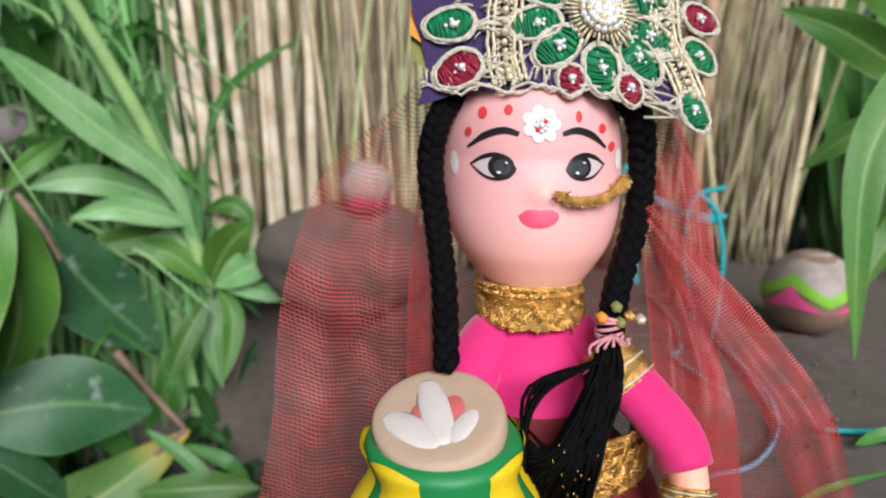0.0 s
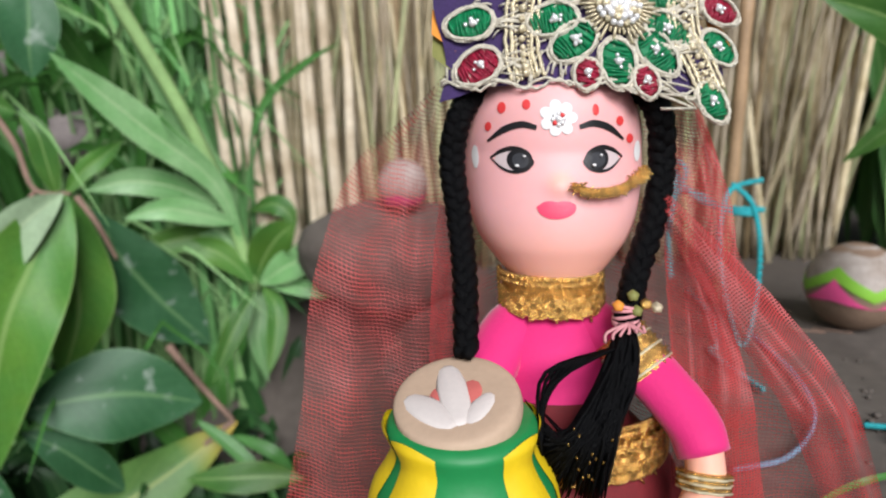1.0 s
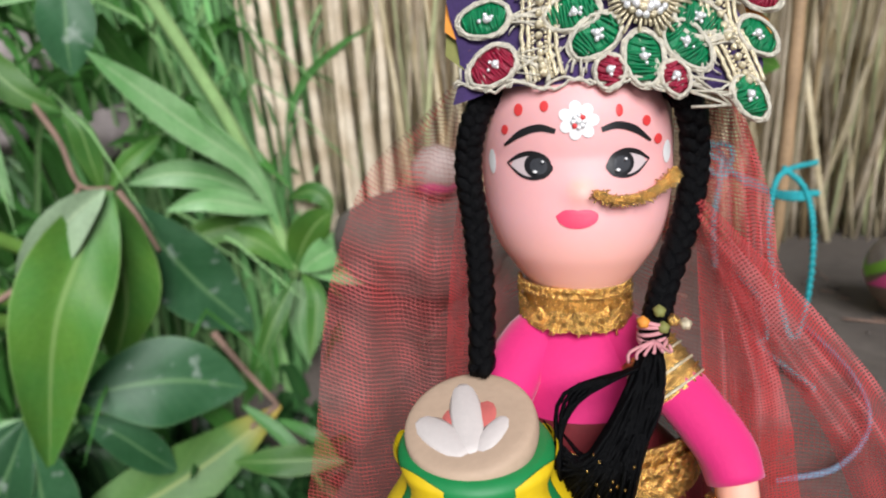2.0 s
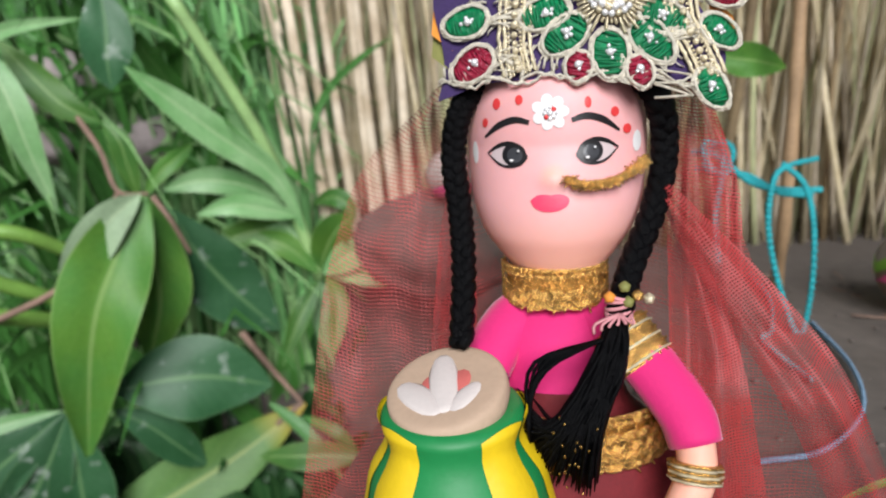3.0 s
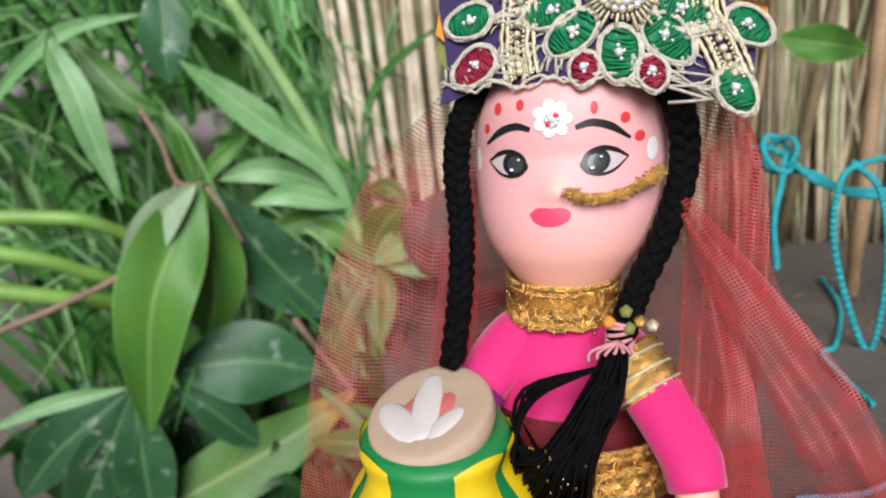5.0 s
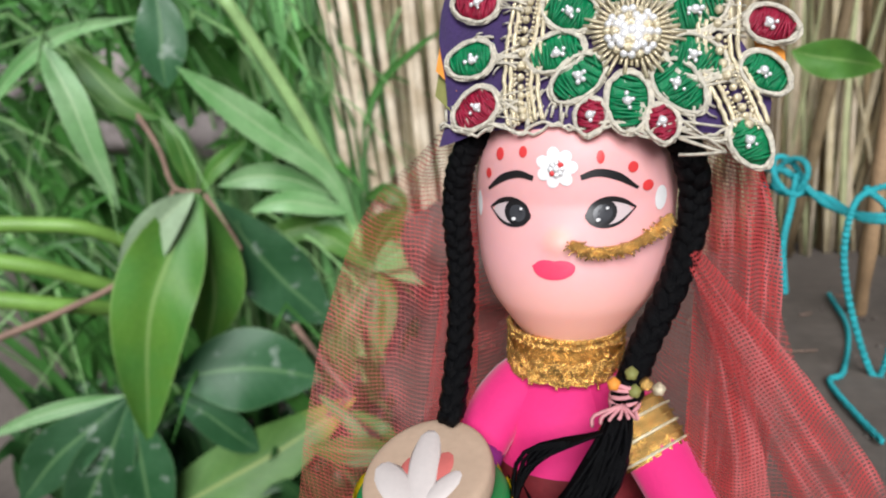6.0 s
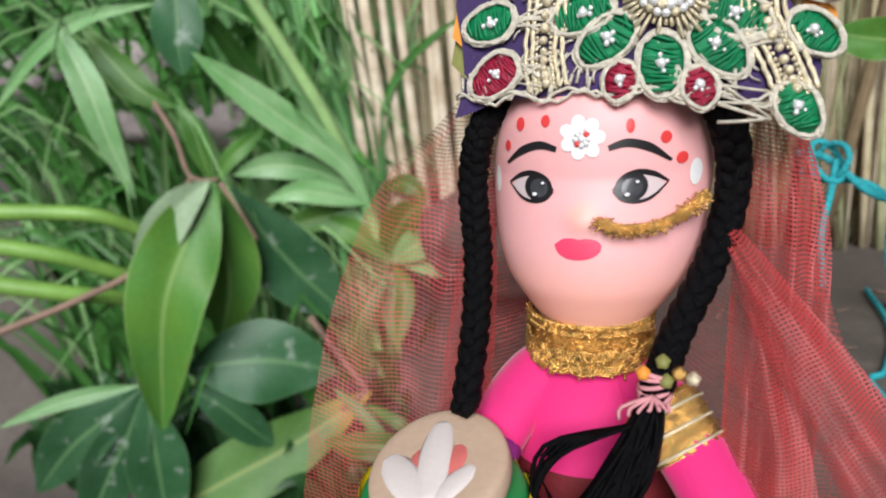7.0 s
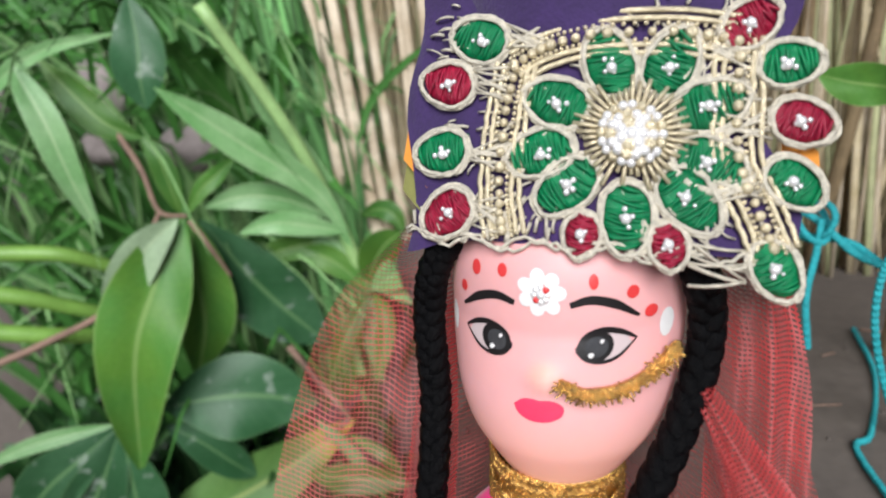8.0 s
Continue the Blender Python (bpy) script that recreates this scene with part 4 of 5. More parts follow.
fit_to_view(("doll", "choker", "waistband", "arm_band", "nose_chain", "plait_tie", "water_pot"), 0.2)
fit_to_view(("veil",), 0.27)


# ---- painted balls on the ground ----
def painted_ball(x, y, z, r, zig=True):
    b = tagged(new("painted_ball"), "round clay pot painted white, lime and neon pink zigzag" if zig else "small white and pink painted clay ball", "painted pot")
    bm = bmesh.new()
    prof = [(math.cos(a), math.sin(a)) for a in [radians(-75 + 15 * k) for k in range(11)]] + [(0.03, 1.0)]
    c = D(x, y, z)
    lathe(bm, [(p.x * r * U, p.z * r * U) for p in smooth_path([(a, 0, h) for a, h in prof], 24)], c, 40)
    part("body", bm, BROWNCLAY if zig else DULLWHITE, b)

    def on(a, h, off):
        k = math.sqrt(max(0.02, 1 - h * h)) * r * (1.0 + off)
        return c + Vector((k * math.cos(a), k * math.sin(a), h * r * (1.0 + off))) * U

    def zone(name, lo, hi, m, off, a0=-math.pi, a1=math.pi):
        bm = bmesh.new()
        n = 72
        rows = []
        for i in range(n + 1):
            a = a0 + (a1 - a0) * i / n
            l, h = lo(a), hi(a)
            rows.append([bm.verts.new(on(a, l + (h - l) * j / 4, off)) for j in range(5)])
        for p, q in zip(rows, rows[1:]):
            for j in range(4):
                bm.faces.new((p[j], q[j], q[j + 1], p[j + 1]))
        part(name, bm, m, b)

    def tri(a):
        return abs(((a * 4 / math.pi + 0.2) % 2) - 1) ** 0.9

    if zig:
        zone("white_cap", lambda a: 0.35 - 0.25 * tri(a), lambda a: 0.96, DULLWHITE, 0.012)
        zone("lime_band", lambda a: -0.12 + 0.42 * (1 - tri(a)), lambda a: 0.12 + 0.46 * (1 - tri(a)), LIMEPAINT, 0.024)
        zone("pink_band", lambda a: -0.26 + 0.1 * (1 - tri(a)), lambda a: -0.25 + 0.6 * (1 - tri(a)) ** 1.5, PINKPAINT, 0.03)
    else:
        zone("pink_band", lambda a: -0.75, lambda a: -0.5 + 0.2 * tri(a), PINKPAINT, 0.02)
    return b


painted_ball(1.91, 1.753, 0.243, 0.245)
painted_ball(-0.67, 2.3, 0.785, 0.165, False)
# stone that carries the small ball
bm = bmesh.new()
res = bmesh.ops.create_icosphere(bm, subdivisions=4, radius=1)
for v in bm.verts:
    n = v.co.normalized()
    k = 1 + 0.16 * noise.noise(n * 1.6) + 0.05 * noise.noise(n * 5)
    v.co = D(-0.8, 2.5, 0.28) + Vector((n.x * 0.62, n.y * 0.34, n.z * 0.38)) * k * U
tagged(link("stone", bm, SOIL), "rounded grey-brown stone behind the doll", "stone")


# ---- straw bundle ----
def build_straw():
    bundle = tagged(new("straw_bundle"), "standing bundle of dry straw tied with teal string", "straw bundle")
    rng = random.Random(11)
    meshes = []
    for k in range(14):
        bm = bmesh.new()
        h = rng.uniform(2.7, 3.8)
        b1, b2 = rng.uniform(-0.06, 0.06), rng.uniform(-0.05, 0.05)
        r = rng.uniform(0.016, 0.039) * (0.75 if k % 3 else 1.4)
        tube(bm, smooth_path(P((0, 0, 0), (b1, b2 * 0.5, h * 0.35), (b1 * 0.4, b2, h * 0.7), (-b1, b2, h)), 7), [r * U * (1 - 0.06 * i) for i in range(8)], 6, 0, True, 0.6)
        me = bpy.data.meshes.new("straw")
        bm.to_mesh(me)
        bm.free()
        me.materials.append((STRAW, STRAWPALE, STRAW, STRAWGREEN, STRAWBROWN)[k % 5])
        for p in me.polygons:
            p.use_smooth = True
        meshes.append(me)
    for k in range(300):
        t = (k + rng.random()) / 300
        x = -2.12 + 4.95 * t
        y = 3.2 + rng.uniform(0, 0.4) + 0.08 * abs(x)
        ob = new("straw", meshes[rng.randrange(14)])
        ob.parent = bundle
        g = ground_height(x, y) if x > -0.9 else 0.0
        ob.matrix_basis = pose(x * U, y * U, (g - 0.02 + (0.25 if x < -0.4 else 0)) * U, rng.uniform(-3, 3), (x - 0.1) * 3.2 + rng.gauss(0, 5.0), rng.uniform(0, 360))


    for k in range(9):
        bm = bmesh.new()
        x, r = -2.2 + 0.11 * k + rng.uniform(-0.05, 0.05), rng.uniform(0.04, 0.08)
        a, h = -0.18 + 0.02 * k + rng.uniform(-0.1, 0.1), rng.uniform(2.1, 3.2)
        tube(bm, smooth_path(P((x + 0.15, 3.14, 0.02), (x + 0.15 + a * 0.4, 3.1, 0.02 + h * 0.4), (x + 0.15 + a, 3.14, 0.02 + h)), 8), [r * U * (1 - 0.05 * i) for i in range(9)], 8, 0, True, 0.35)
        part("sheath", bm, STRAWPALE, bundle, "wide pale dry leaf sheath")
    # the thick of the bundle behind the front row
    bm = bmesh.new()
    for k in range(900):
        x, y = rng.uniform(-2.3, 2.85), rng.uniform(3.7, 4.2)
        h, a = rng.uniform(2.7, 3.8), (x - 0.1) * 0.06 + rng.uniform(-0.06, 0.06)
        tube(bm, P((x, y, -0.05), (x + a * h * 0.5, y + rng.uniform(-0.05, 0.05), h * 0.5), (x + a * h, y, h)), [rng.uniform(0.002, 0.0042)] * 2 + [0.002], 5)
    back = part("straw_thick", bm, STRAW, bundle)
    back["kind"] = "stuff"


build_straw()


def cord(name, pts, r, m, label, n=60, group="strings"):
    bm = bmesh.new()
    braid(bm, [Vector(p) * U for p in pts], r, 0, n / 1.5, n * 5, 2)
    ob = link(name, bm, m)
    return tagged(ob, label, "string", group)


cord("teal_string", [(0.710, 1.700, 0.911), (0.800, 1.650, 0.900), (0.877, 1.600, 0.836), (0.964, 1.550, 0.761), (1.088, 1.500, 0.728), (1.297, 1.600, 0.705)], 0.0016, TEAL, "teal string tied round the straw bundle")
cord("teal_string", [(0.727, 1.700, 0.828), (0.830, 1.650, 0.803), (0.951, 1.600, 0.794), (1.078, 1.500, 0.715), (1.239, 1.550, 0.689)], 0.0014, TEAL, "teal string tied round the straw bundle")
cord("teal_string", [(1.238, 1.500, 0.873), (1.077, 1.420, 0.852), (0.997, 1.350, 0.792), (0.987, 1.350, 0.569), (1.067, 1.400, 0.268), (1.185, 1.450, -0.000), (1.208, 1.400, 0.218), (1.185, 1.350, 0.544), (1.146, 1.380, 0.759), (1.055, 1.420, 0.865)], 0.0014, TEAL, "loose loop of teal string hanging from the stake")
cord("teal_string", [(0.839, 1.600, 0.890), (0.818, 1.550, 0.765), (0.787, 1.500, 0.589), (0.810, 1.500, 0.369)], 0.0014, TEAL, "short hanging end of teal string")
for k, (p, q, s) in enumerate((((0.745, 1.620, 0.924), (0.865, 1.600, 0.850), 0), ((0.761, 1.620, 0.851), (0.873, 1.600, 0.915), 1))):
    a, d = Vector(p), Vector(q)
    c = (a + d) / 2
    cord("teal_string", [tuple(c + (a - c) * math.cos(x) + Vector((0, 0.05 * math.sin(x + s), 0.07 * math.sin(x)))) for x in [0.5 * i for i in range(14)]], 0.0013, TEAL, "tangled knot of teal string on the straw")
bm = bmesh.new()
tube(bm, smooth_path([Vector(p) * U for p in ((1.253, 1.900, 1.864), (1.254, 1.900, 1.191), (1.258, 1.950, 0.543), (1.340, 2.278, -0.080))], 14), [0.0036 + 0.0004 * math.sin(2 * k) for k in range(15)], 10)
tagged(link("stake", bm, mat("tan_cane", (0.45, 0.29, 0.16), 0.6, 0, 0.25, 60, 0.4)), "thin tan cane stake standing before the straw", "stake")
cord("teal_string", [(1.284, 0.58, 0.02), (1.377, 0.564, 0.02), (1.469, 0.566, 0.02), (1.64, 0.582, 0.02)], 0.0011, TEAL, "thin teal string stretched over the ground")
cord("teal_string", [(1.24, 2.472, 0.02), (1.207, 1.974, 0.02), (1.061, 1.46, 0.02), (0.98, 1.345, 0.02), (1.008, 1.076, 0.02), (1.043, 0.89, 0.02)], 0.0014, TEAL, "slack end of teal string lying on the mud")
cord("blue_string", [(1.29, 1.577, 0.02), (1.255, 1.056, 0.02), (1.128, 0.644, 0.02), (0.889, 0.354, 0.02), (0.655, 0.262, 0.02)], 0.0011, BLUESTRING, "grey-blue string curled on the mud behind the veil")

# ---- plants ----
def plant(name, label, category="plant", group=""):
    return tagged(new(name), label, category, group)


def leaf(parent, pts, width, m, **kw):
    bm = bmesh.new()
    kw.setdefault("wave", 0.13 if width > 0.12 else 0.03)
    leaf_mesh(bm, P(*pts), width * U, **kw)
    return part("leaf", bm, m, parent)


def stem(parent, pts, r, m, name="stem", taper=0.6):
    bm = bmesh.new()
    c = smooth_path(P(*pts), 20)
    tube(bm, c, [r * U * (1 - (1 - taper) * k / 20) for k in range(21)], 8)
    return part(name, bm, m, parent)


w1 = plant("broadleaf_sprig", "cut sprig with drooping broad green leaves on a brown twig")
leaf(w1, [(-2.720, 2.019, 0.775), (-2.822, 1.770, 0.418), (-2.955, 1.585, -0.049), (-3.267, 1.662, -1.014)], 0.52, LEAF, shape=0.5, fold=0.25, wave=0.2)
leaf(w1, [(-2.767, 2.138, 0.751), (-2.783, 2.094, 0.345), (-2.819, 2.107, -0.048), (-3.006, 2.115, -0.492)], 0.45, LEAF, shape=0.5, fold=-0.25, wave=0.18)
leaf(w1, [(-2.843, 2.312, 0.684), (-2.678, 2.456, 0.263), (-2.506, 2.600, -0.094), (-2.265, 2.793, -0.487)], 0.55, LEAFDARK, shape=0.55, fold=0.1)
leaf(w1, [(-2.700, 1.956, 0.795), (-2.827, 1.771, 0.651), (-3.032, 1.716, 0.407), (-3.220, 1.709, 0.142)], 0.27, LEAFPALE, shape=0.5, fold=0.3)
stem(w1, [(-3.243, 2.175, 1.323), (-3.086, 2.142, 1.079), (-2.969, 2.089, 0.808), (-2.722, 2.060, 0.781)], 0.022, TWIG, "twig")
stem(w1, [(-2.642, 1.994, 0.770), (-2.537, 2.000, 0.592), (-2.507, 2.107, 0.347)], 0.02, TWIG, "petiole")
stem(w1, [(-4.195, 1.286, -0.136), (-3.635, 1.540, 0.053), (-3.143, 1.737, 0.299), (-2.972, 2.089, 0.791)], 0.028, TWIG, "twig")

w2 = plant("broadleaf_sprig", "fallen sprig with dusty dark green oval leaves")
leaf(w2, [(-3.123, 1.847, -0.592), (-2.782, 2.002, -0.565), (-2.512, 2.174, -0.619), (-2.197, 2.405, -0.790)], 0.62, LEAFDARK, shape=0.52, fold=0.12)
leaf(w2, [(-3.141, 1.851, -0.732), (-2.945, 1.945, -0.922), (-2.812, 2.060, -1.161), (-2.720, 2.186, -1.372)], 0.27, LEAFDARK, shape=0.5)
leaf(w2, [(-3.554, 1.668, -1.831), (-2.988, 2.003, -1.571), (-2.519, 2.281, -1.352), (-2.040, 2.613, -1.057)], 0.55, LEAFYELLOW, shape=0.42, fold=0.2)
stem(w2, [(-2.483, 2.565, -0.417), (-2.297, 2.604, -0.740), (-2.065, 2.613, -1.050)], 0.03, TWIG, "twig")
stem(w2, [(-2.065, 2.613, -1.050), (-2.152, 2.552, -1.104), (-2.242, 2.464, -1.169)], 0.028, TWIG, "petiole")
stem(w2, [(-3.457, 1.749, -0.713), (-3.326, 1.835, -0.696), (-3.200, 1.955, -0.629)], 0.03, STALKGREEN, "petiole")
leaf(w2, [(-3.408, 1.695, -0.673), (-3.655, 1.497, -0.876), (-3.888, 1.383, -1.065), (-4.250, 1.310, -1.441)], 0.42, LEAFDARK, shape=0.55)
leaf(w2, [(-3.376, 1.683, -0.673), (-3.465, 1.542, -0.969), (-3.671, 1.466, -1.318), (-3.955, 1.371, -1.825)], 0.42, LEAFDARK, shape=0.55)
leaf(w2, [(-3.351, 1.667, -0.672), (-3.313, 1.607, -1.034), (-3.324, 1.596, -1.401), (-3.392, 1.625, -2.022)], 0.42, LEAFDARK, shape=0.55)
leaf(w2, [(-3.415, 1.690, -0.658), (-3.692, 1.528, -0.672), (-3.946, 1.376, -0.710), (-4.265, 1.186, -0.818)], 0.12, LEAFYOUNG, shape=0.5)

w3 = plant("lanceleaf_plant", "green plant with long pale-ribbed lance leaves")
stem(w3, [(-1.918, 2.931, -0.095), (-2.006, 2.809, 0.472), (-2.123, 2.664, 1.017), (-2.275, 2.490, 1.515), (-2.465, 2.270, 2.071)], 0.05, LEAFSTEM, "stem", 0.9)
leaf(w3, [(-1.933, 2.896, 0.035), (-2.031, 2.662, 0.738), (-2.343, 2.343, 1.165), (-2.665, 1.968, 1.611)], 0.23, LEAFYOUNG, shape=0.66, fold=0.22)
leaf(w3, [(-1.969, 2.966, -0.033), (-2.058, 2.840, 0.603), (-2.216, 2.676, 1.103), (-2.472, 2.417, 1.945)], 0.22, LEAFYOUNG, shape=0.5, fold=0.4)
leaf(w3, [(-1.964, 2.769, 0.457), (-2.145, 2.614, 0.550), (-2.334, 2.450, 0.619), (-2.557, 2.336, 0.574)], 0.17, LEAFYOUNG, shape=0.5)
leaf(w3, [(-2.037, 2.790, 0.565), (-2.314, 2.608, 0.748), (-2.554, 2.455, 0.812), (-2.795, 2.332, 0.766)], 0.2, LEAFYOUNG, shape=0.5)
leaf(w3, [(-2.004, 2.938, 0.309), (-2.242, 2.764, 0.364), (-2.485, 2.650, 0.338), (-2.772, 2.517, 0.247)], 0.2, LEAF, shape=0.5)
leaf(w3, [(-1.984, 3.016, 0.051), (-1.788, 3.211, 0.305), (-1.747, 3.230, 0.252), (-1.567, 3.316, -0.114)], 0.26, LEAF, shape=0.5)
leaf(w3, [(-1.949, 3.035, -0.051), (-1.738, 3.130, -0.170), (-1.561, 3.206, -0.185), (-1.304, 3.370, -0.171)], 0.15, LEAFYOUNG, shape=0.5)
leaf(w3, [(-1.965, 2.966, 0.016), (-1.902, 2.945, -0.270), (-1.921, 2.885, -0.500), (-1.861, 2.864, -0.842)], 0.16, LEAFYOUNG, shape=0.5)

for pts, w, m in (([(-1.912, 2.900, -0.043), (-1.803, 2.850, 0.182), (-1.665, 2.800, 0.354), (-1.534, 2.800, 0.449)], 0.3, LEAF), ([(-1.854, 2.850, -0.030), (-1.661, 2.800, 0.102), (-1.530, 2.800, 0.177), (-1.469, 2.800, 0.341)], 0.24, LEAFYOUNG),
                  ([(-1.821, 2.800, -0.037), (-1.692, 2.700, -0.163), (-1.685, 2.600, -0.383), (-1.723, 2.500, -0.617)], 0.15, LEAF), ([(-1.830, 2.900, -0.049), (-1.612, 2.850, -0.048), (-1.411, 2.850, -0.085), (-1.175, 2.900, -0.132)], 0.13, LEAFYOUNG),
                  ([(-1.777, 2.900, 0.036), (-1.508, 2.850, 0.127), (-1.304, 2.850, 0.126), (-1.110, 2.900, 0.085)], 0.12, LEAFYOUNG), ([(-1.864, 2.800, -0.056), (-1.960, 2.700, -0.229), (-2.033, 2.600, -0.398), (-2.144, 2.500, -0.690)], 0.16, LEAF),
                  ([(-1.385, 3.000, 0.021), (-1.286, 3.000, 0.148), (-1.213, 3.000, 0.231), (-1.160, 3.000, 0.337)], 0.2, LEAFYOUNG), ([(-1.894, 2.850, -0.027), (-2.048, 2.800, 0.171), (-2.207, 2.750, 0.280), (-2.411, 2.700, 0.308)], 0.2, LEAF),
                  ([(-1.908, 2.850, 0.017), (-2.079, 2.850, 0.328), (-2.234, 2.800, 0.453), (-2.481, 2.800, 0.570)], 0.18, LEAFYOUNG), ([(-1.590, 3.000, 0.386), (-1.654, 3.000, 0.518), (-1.768, 3.000, 0.568), (-1.938, 3.000, 0.515)], 0.16, LEAF)):
    leaf(w3, pts, w, m, shape=0.5, fold=0.2)
w6 = plant("ground_blades", "flat green blades lying on the mud below the sprig")
leaf(w6, [(-2.246, 2.400, -0.934), (-1.987, 2.350, -1.108), (-1.770, 2.300, -1.324), (-1.630, 2.250, -1.534)], 0.1, GRASS, shape=0.4)
leaf(w6, [(-2.270, 2.200, -1.289), (-1.966, 2.200, -1.276), (-1.714, 2.250, -1.293), (-1.457, 2.300, -1.333)], 0.22, LEAF, shape=0.5)
leaf(w6, [(-2.013, 2.450, -1.079), (-1.735, 2.400, -1.166), (-1.629, 2.400, -1.269), (-1.528, 2.400, -1.421)], 0.1, GRASS, shape=0.4)


leaf(w6, [(0.811, 0.056, 0.030), (0.962, 0.114, 0.060), (1.102, 0.146, 0.080), (1.343, 0.261, 0.040)], 0.022, GRASS, shape=0.4)
leaf(w6, [(1.309, 0.445, 0.030), (1.425, 0.479, 0.050), (1.526, 0.490, 0.060), (1.735, 0.590, 0.040)], 0.05, GRASS, shape=0.4)
bm = bmesh.new()
rng = random.Random(21)
for k in range(22):
    x, y, a, l = rng.uniform(-0.7, 2.4), rng.uniform(1.4, 2.6), rng.uniform(0, 3.14), rng.uniform(0.05, 0.22)
    e = Vector((math.cos(a), math.sin(a), 0)) * l
    p, q = Vector((x, y, 0)), Vector((x, y, 0)) + e
    p.z, q.z = ground_height(p.x, p.y) + 0.012, ground_height(q.x, q.y) + 0.016
    tube(bm, [p * U, q * U], rng.uniform(0.0003, 0.0007), 5)
for k in range(260):
    x, y = rng.uniform(-0.8, 2.6), rng.uniform(0.3, 2.7)
    ball(bm, D(x, y, ground_height(x, y) + 0.004), rng.uniform(0.0005, 0.0018), 1, 5, (1, 1, 0.6))
tagged(link("straw_litter", bm, [TWIG, SOIL]), "bits of broken straw and small pebbles on the mud", "litter", kind="stuff")


def rock(x, y, z, r, seed, m=STONE):
    bm = bmesh.new()
    bmesh.ops.create_icosphere(bm, subdivisions=3, radius=1)
    for v in bm.verts:
        n = v.co.normalized()
        k = 1 + 0.25 * noise.noise(n * 1.7 + Vector((seed, 0, 0))) + 0.08 * noise.noise(n * 5)
        v.co = D(x, y, z) + Vector((n.x, n.y * 0.8, n.z * 0.75)) * k * r * U
    tagged(link("stone", bm, m), "rough grey-pink stone among the grass", "stone", "stones in the grass")


for k, (p, r) in enumerate((((-3.462, 3.200, 1.089), 0.3), ((-4.258, 3.300, 1.598), 0.4), ((-4.328, 3.100, 1.121), 0.25), ((-5.405, 3.000, 1.601), 0.3))):
    rock(*p, r, k * 3.1)

w4 = plant("grass_plant", "long arching grass blades and yellow-green stalks")
stem(w4, [(-4.123, 1.348, 0.719), (-3.770, 1.614, 0.654), (-3.521, 1.785, 0.585), (-3.384, 2.046, 0.386)], 0.06, STALKGREEN, "stalk", 0.8)
stem(w4, [(-4.116, 1.298, 0.520), (-3.785, 1.564, 0.366), (-3.636, 1.766, 0.215), (-3.522, 2.009, 0.041)], 0.062, STALKGREEN, "stalk", 0.8)
stem(w4, [(-4.126, 1.248, 0.262), (-3.791, 1.514, 0.115), (-3.628, 1.716, 0.017), (-3.502, 2.037, -0.125)], 0.066, STALKGREEN, "stalk", 0.8)
leaf(w4, [(-3.512, 1.771, 1.814), (-3.362, 1.756, 1.482), (-3.296, 1.773, 1.111), (-3.259, 1.853, 0.694)], 0.2, LEAFYOUNG, shape=0.4)
leaf(w4, [(-3.940, 1.543, 1.365), (-3.647, 1.695, 1.693), (-3.411, 1.916, 1.891), (-3.075, 2.204, 1.961)], 0.1, LEAFYOUNG, shape=0.5)
leaf(w4, [(-3.608, 2.047, 1.844), (-3.456, 2.092, 1.608), (-3.292, 2.137, 1.405), (-3.119, 2.251, 1.276)], 0.22, LEAF, shape=0.5)
leaf(w4, [(-2.877, 2.151, 2.161), (-2.851, 2.120, 1.905), (-2.848, 2.070, 1.682), (-2.868, 2.080, 1.480)], 0.32, LEAFDARK, shape=0.5)
leaf(w4, [(-2.941, 2.256, 0.735), (-2.958, 2.227, 0.947), (-2.974, 2.198, 1.153), (-3.073, 2.201, 1.296)], 0.16, LEAF, shape=0.5)
leaf(w4, [(-2.907, 2.275, 0.732), (-2.809, 2.342, 0.892), (-2.709, 2.429, 0.986), (-2.620, 2.536, 1.081)], 0.13, LEAF, shape=0.5)
leaf(w4, [(-1.904, 3.016, 1.031), (-1.756, 3.073, 1.375), (-1.464, 3.087, 1.613), (-1.190, 3.101, 1.760)], 0.06, GRASS, shape=0.4)

w5 = plant("maize_leaves", "broad green arching maize leaves beside the straw")
leaf(w5, [(2.678, 1.900, 1.314), (2.303, 1.900, 1.521), (1.978, 1.900, 1.692), (1.663, 1.950, 1.805)], 0.24, LEAF, shape=0.5)
leaf(w5, [(2.581, 1.700, 1.279), (2.266, 1.700, 1.203), (2.018, 1.750, 1.125), (1.791, 1.800, 0.931)], 0.18, LEAF, shape=0.45)
leaf(w5, [(2.226, 1.500, 1.644), (1.930, 1.350, 1.276), (1.767, 1.250, 0.894), (1.744, 1.100, 0.095)], 0.22, LEAF, shape=0.4, twist=0.8)
leaf(w5, [(2.884, 1.800, 0.823), (2.554, 1.800, 0.725), (2.376, 1.800, 0.524), (2.166, 1.700, 0.274)], 0.2, LEAF, shape=0.45)
leaf(w5, [(2.992, 2.100, 1.719), (2.621, 2.100, 1.816), (2.316, 2.100, 1.974), (1.955, 2.100, 2.097)], 0.3, LEAF, shape=0.45)
leaf(w5, [(0.887, 2.150, 1.417), (1.003, 2.100, 1.378), (1.126, 2.100, 1.353), (1.300, 2.200, 1.311)], 0.19, LEAF, shape=0.5)


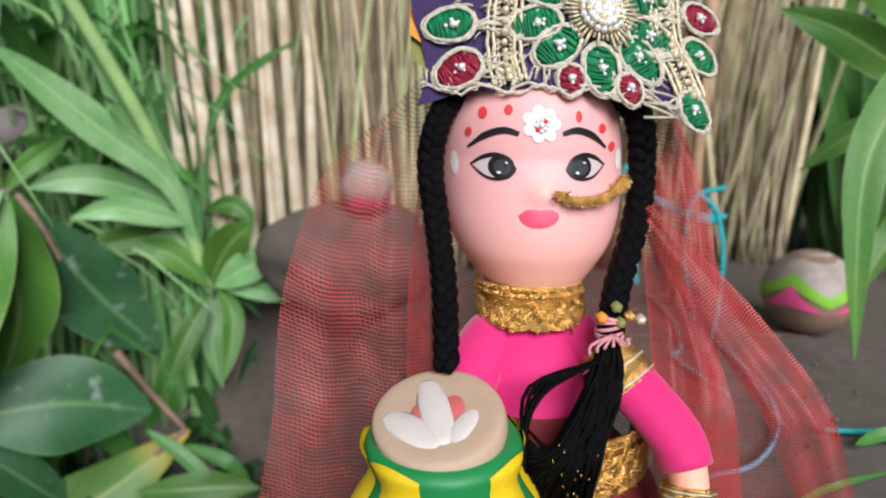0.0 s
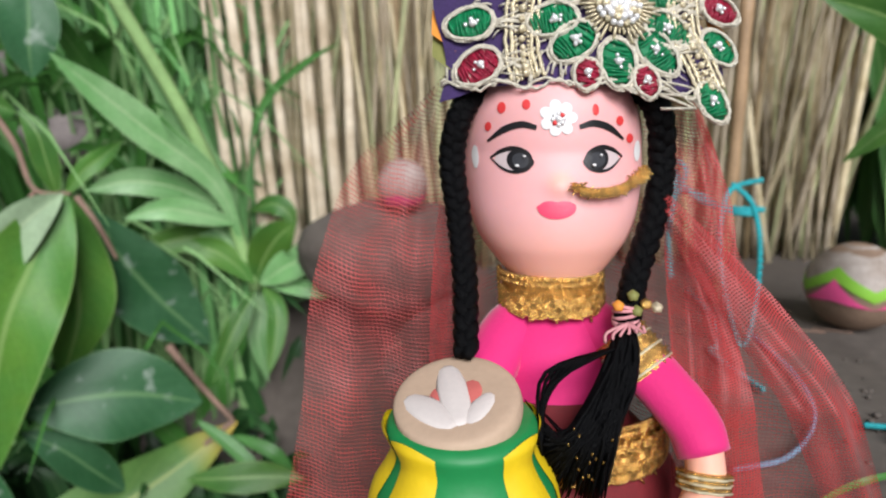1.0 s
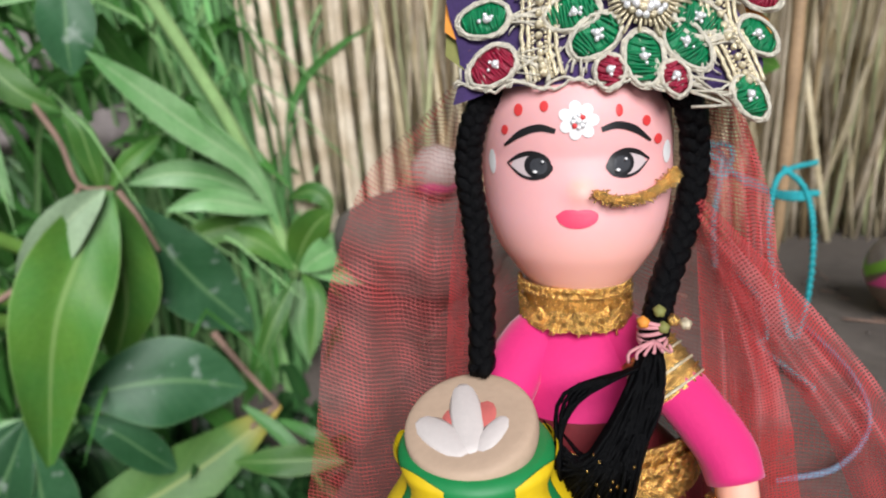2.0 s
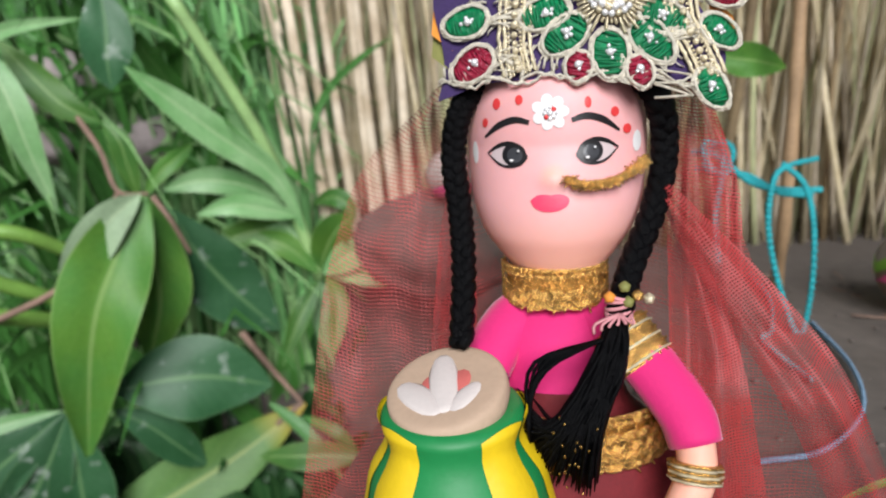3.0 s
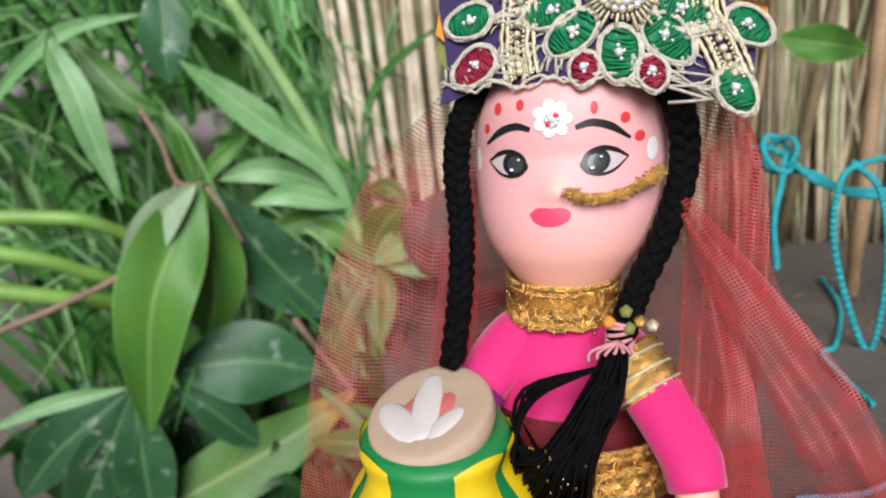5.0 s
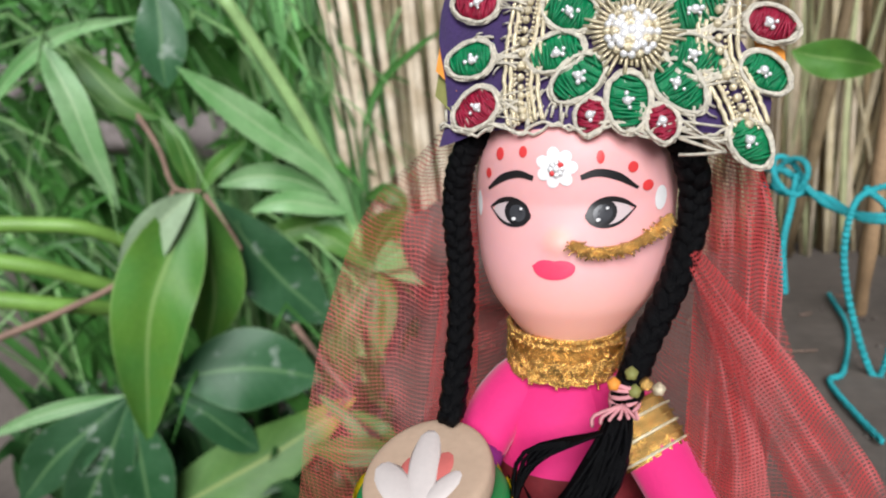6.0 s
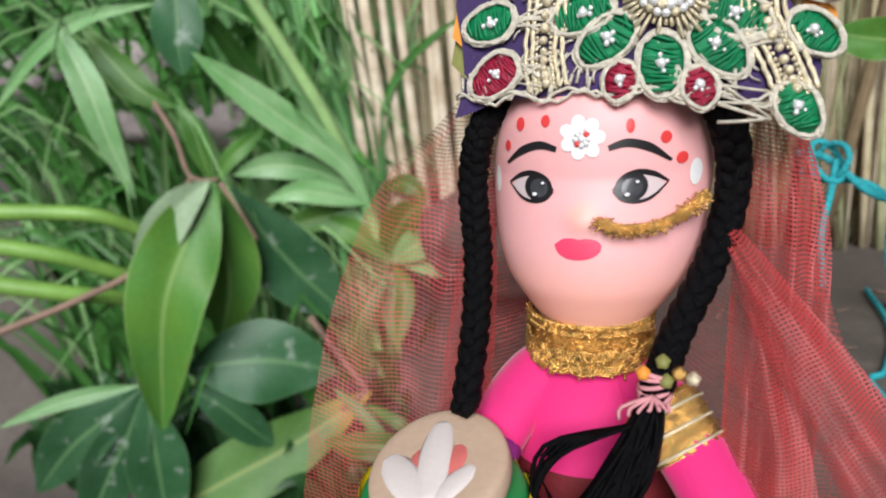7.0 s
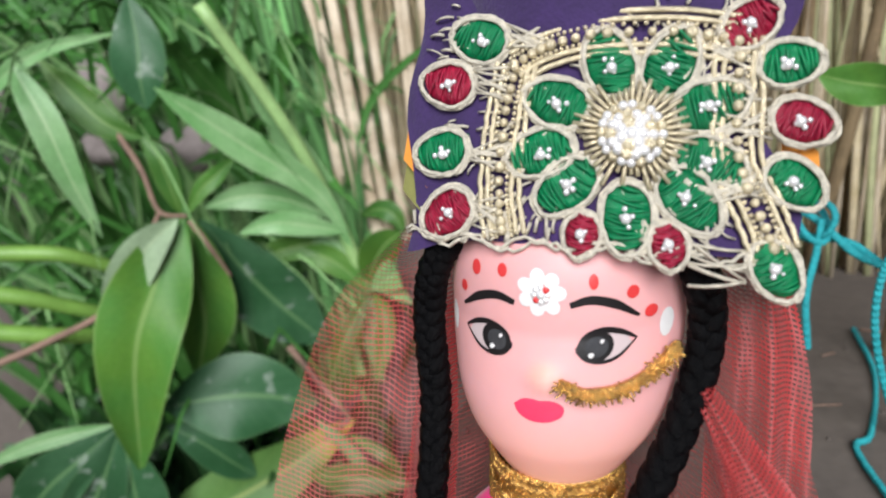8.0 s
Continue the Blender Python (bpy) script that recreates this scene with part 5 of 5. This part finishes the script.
# ---- grass behind and between ----
def build_grass(name, label, n, area, h, width, m, seed, lean=0.5, heights=None):
    rng = random.Random(seed)
    bm = bmesh.new()
    for k in range(n):
        x, y = rng.uniform(*area[0]), rng.uniform(*area[1])
        z = heights if heights is not None else ground_height(x, y)
        L = rng.uniform(*h)
        a = rng.uniform(0, 6.28)
        b = rng.uniform(0.05, lean) * L
        dx, dy = math.cos(a) * b, math.sin(a) * b
        leaf_mesh(bm, P((x, y, z), (x + dx * 0.2, y + dy * 0.2, z + L * 0.45), (x + dx * 0.55, y + dy * 0.55, z + L * 0.8), (x + dx, y + dy, z + L * (1 - 0.5 * b / L))), rng.uniform(*width) * U, shape=0.35, n=6, across=1, fold=0.3, wave=0.02)
    ob = link(name, bm, m)
    return tagged(ob, label, "grass", kind="stuff")


build_grass("upright_grass", "dense upright green grass blades", 420, ((-3.5, -2.0), (3.1, 3.9)), (1.8, 3.2), (0.03, 0.075), GRASSLIGHT, 1, 0.22)
build_grass("upright_grass", "pale upright grass blades", 130, ((-3.4, -2.0), (3.0, 3.5)), (1.6, 3.1), (0.025, 0.055), GRASSPALE, 11, 0.3)
build_grass("tangled_grass", "tangled low green grass", 620, ((-6.0, -2.9), (2.9, 4.6)), (1.8, 3.3), (0.035, 0.085), GRASS, 2, 0.8)
build_grass("tangled_grass", "tangled low young grass", 190, ((-6.0, -3.2), (3.0, 3.6)), (1.9, 2.9), (0.025, 0.06), GRASSPALE, 3, 1.0)
build_grass("leafy_undergrowth", "low green broad leaves in the shade of the bed", 110, ((-5.5, -2.4), (2.95, 3.7)), (1.4, 2.4), (0.12, 0.24), UNDERLEAF, 8, 0.8)
# these dark leaves are added to imitate shade between the plants
build_grass("shaded_undergrowth", "dark leaves added near the soil to imitate shade in the gaps", 460, ((-5.6, -1.8), (2.2, 3.3)), (0.5, 1.2), (0.1, 0.2), SHADELEAF, 9, 0.7)
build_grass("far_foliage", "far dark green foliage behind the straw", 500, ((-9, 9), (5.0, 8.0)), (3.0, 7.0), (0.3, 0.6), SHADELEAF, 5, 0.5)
build_grass("side_foliage", "green leaves growing beside the straw", 60, ((3.1, 4.6), (2.8, 4.0)), (1.2, 3.0), (0.14, 0.3), UNDERLEAF, 6, 0.35)
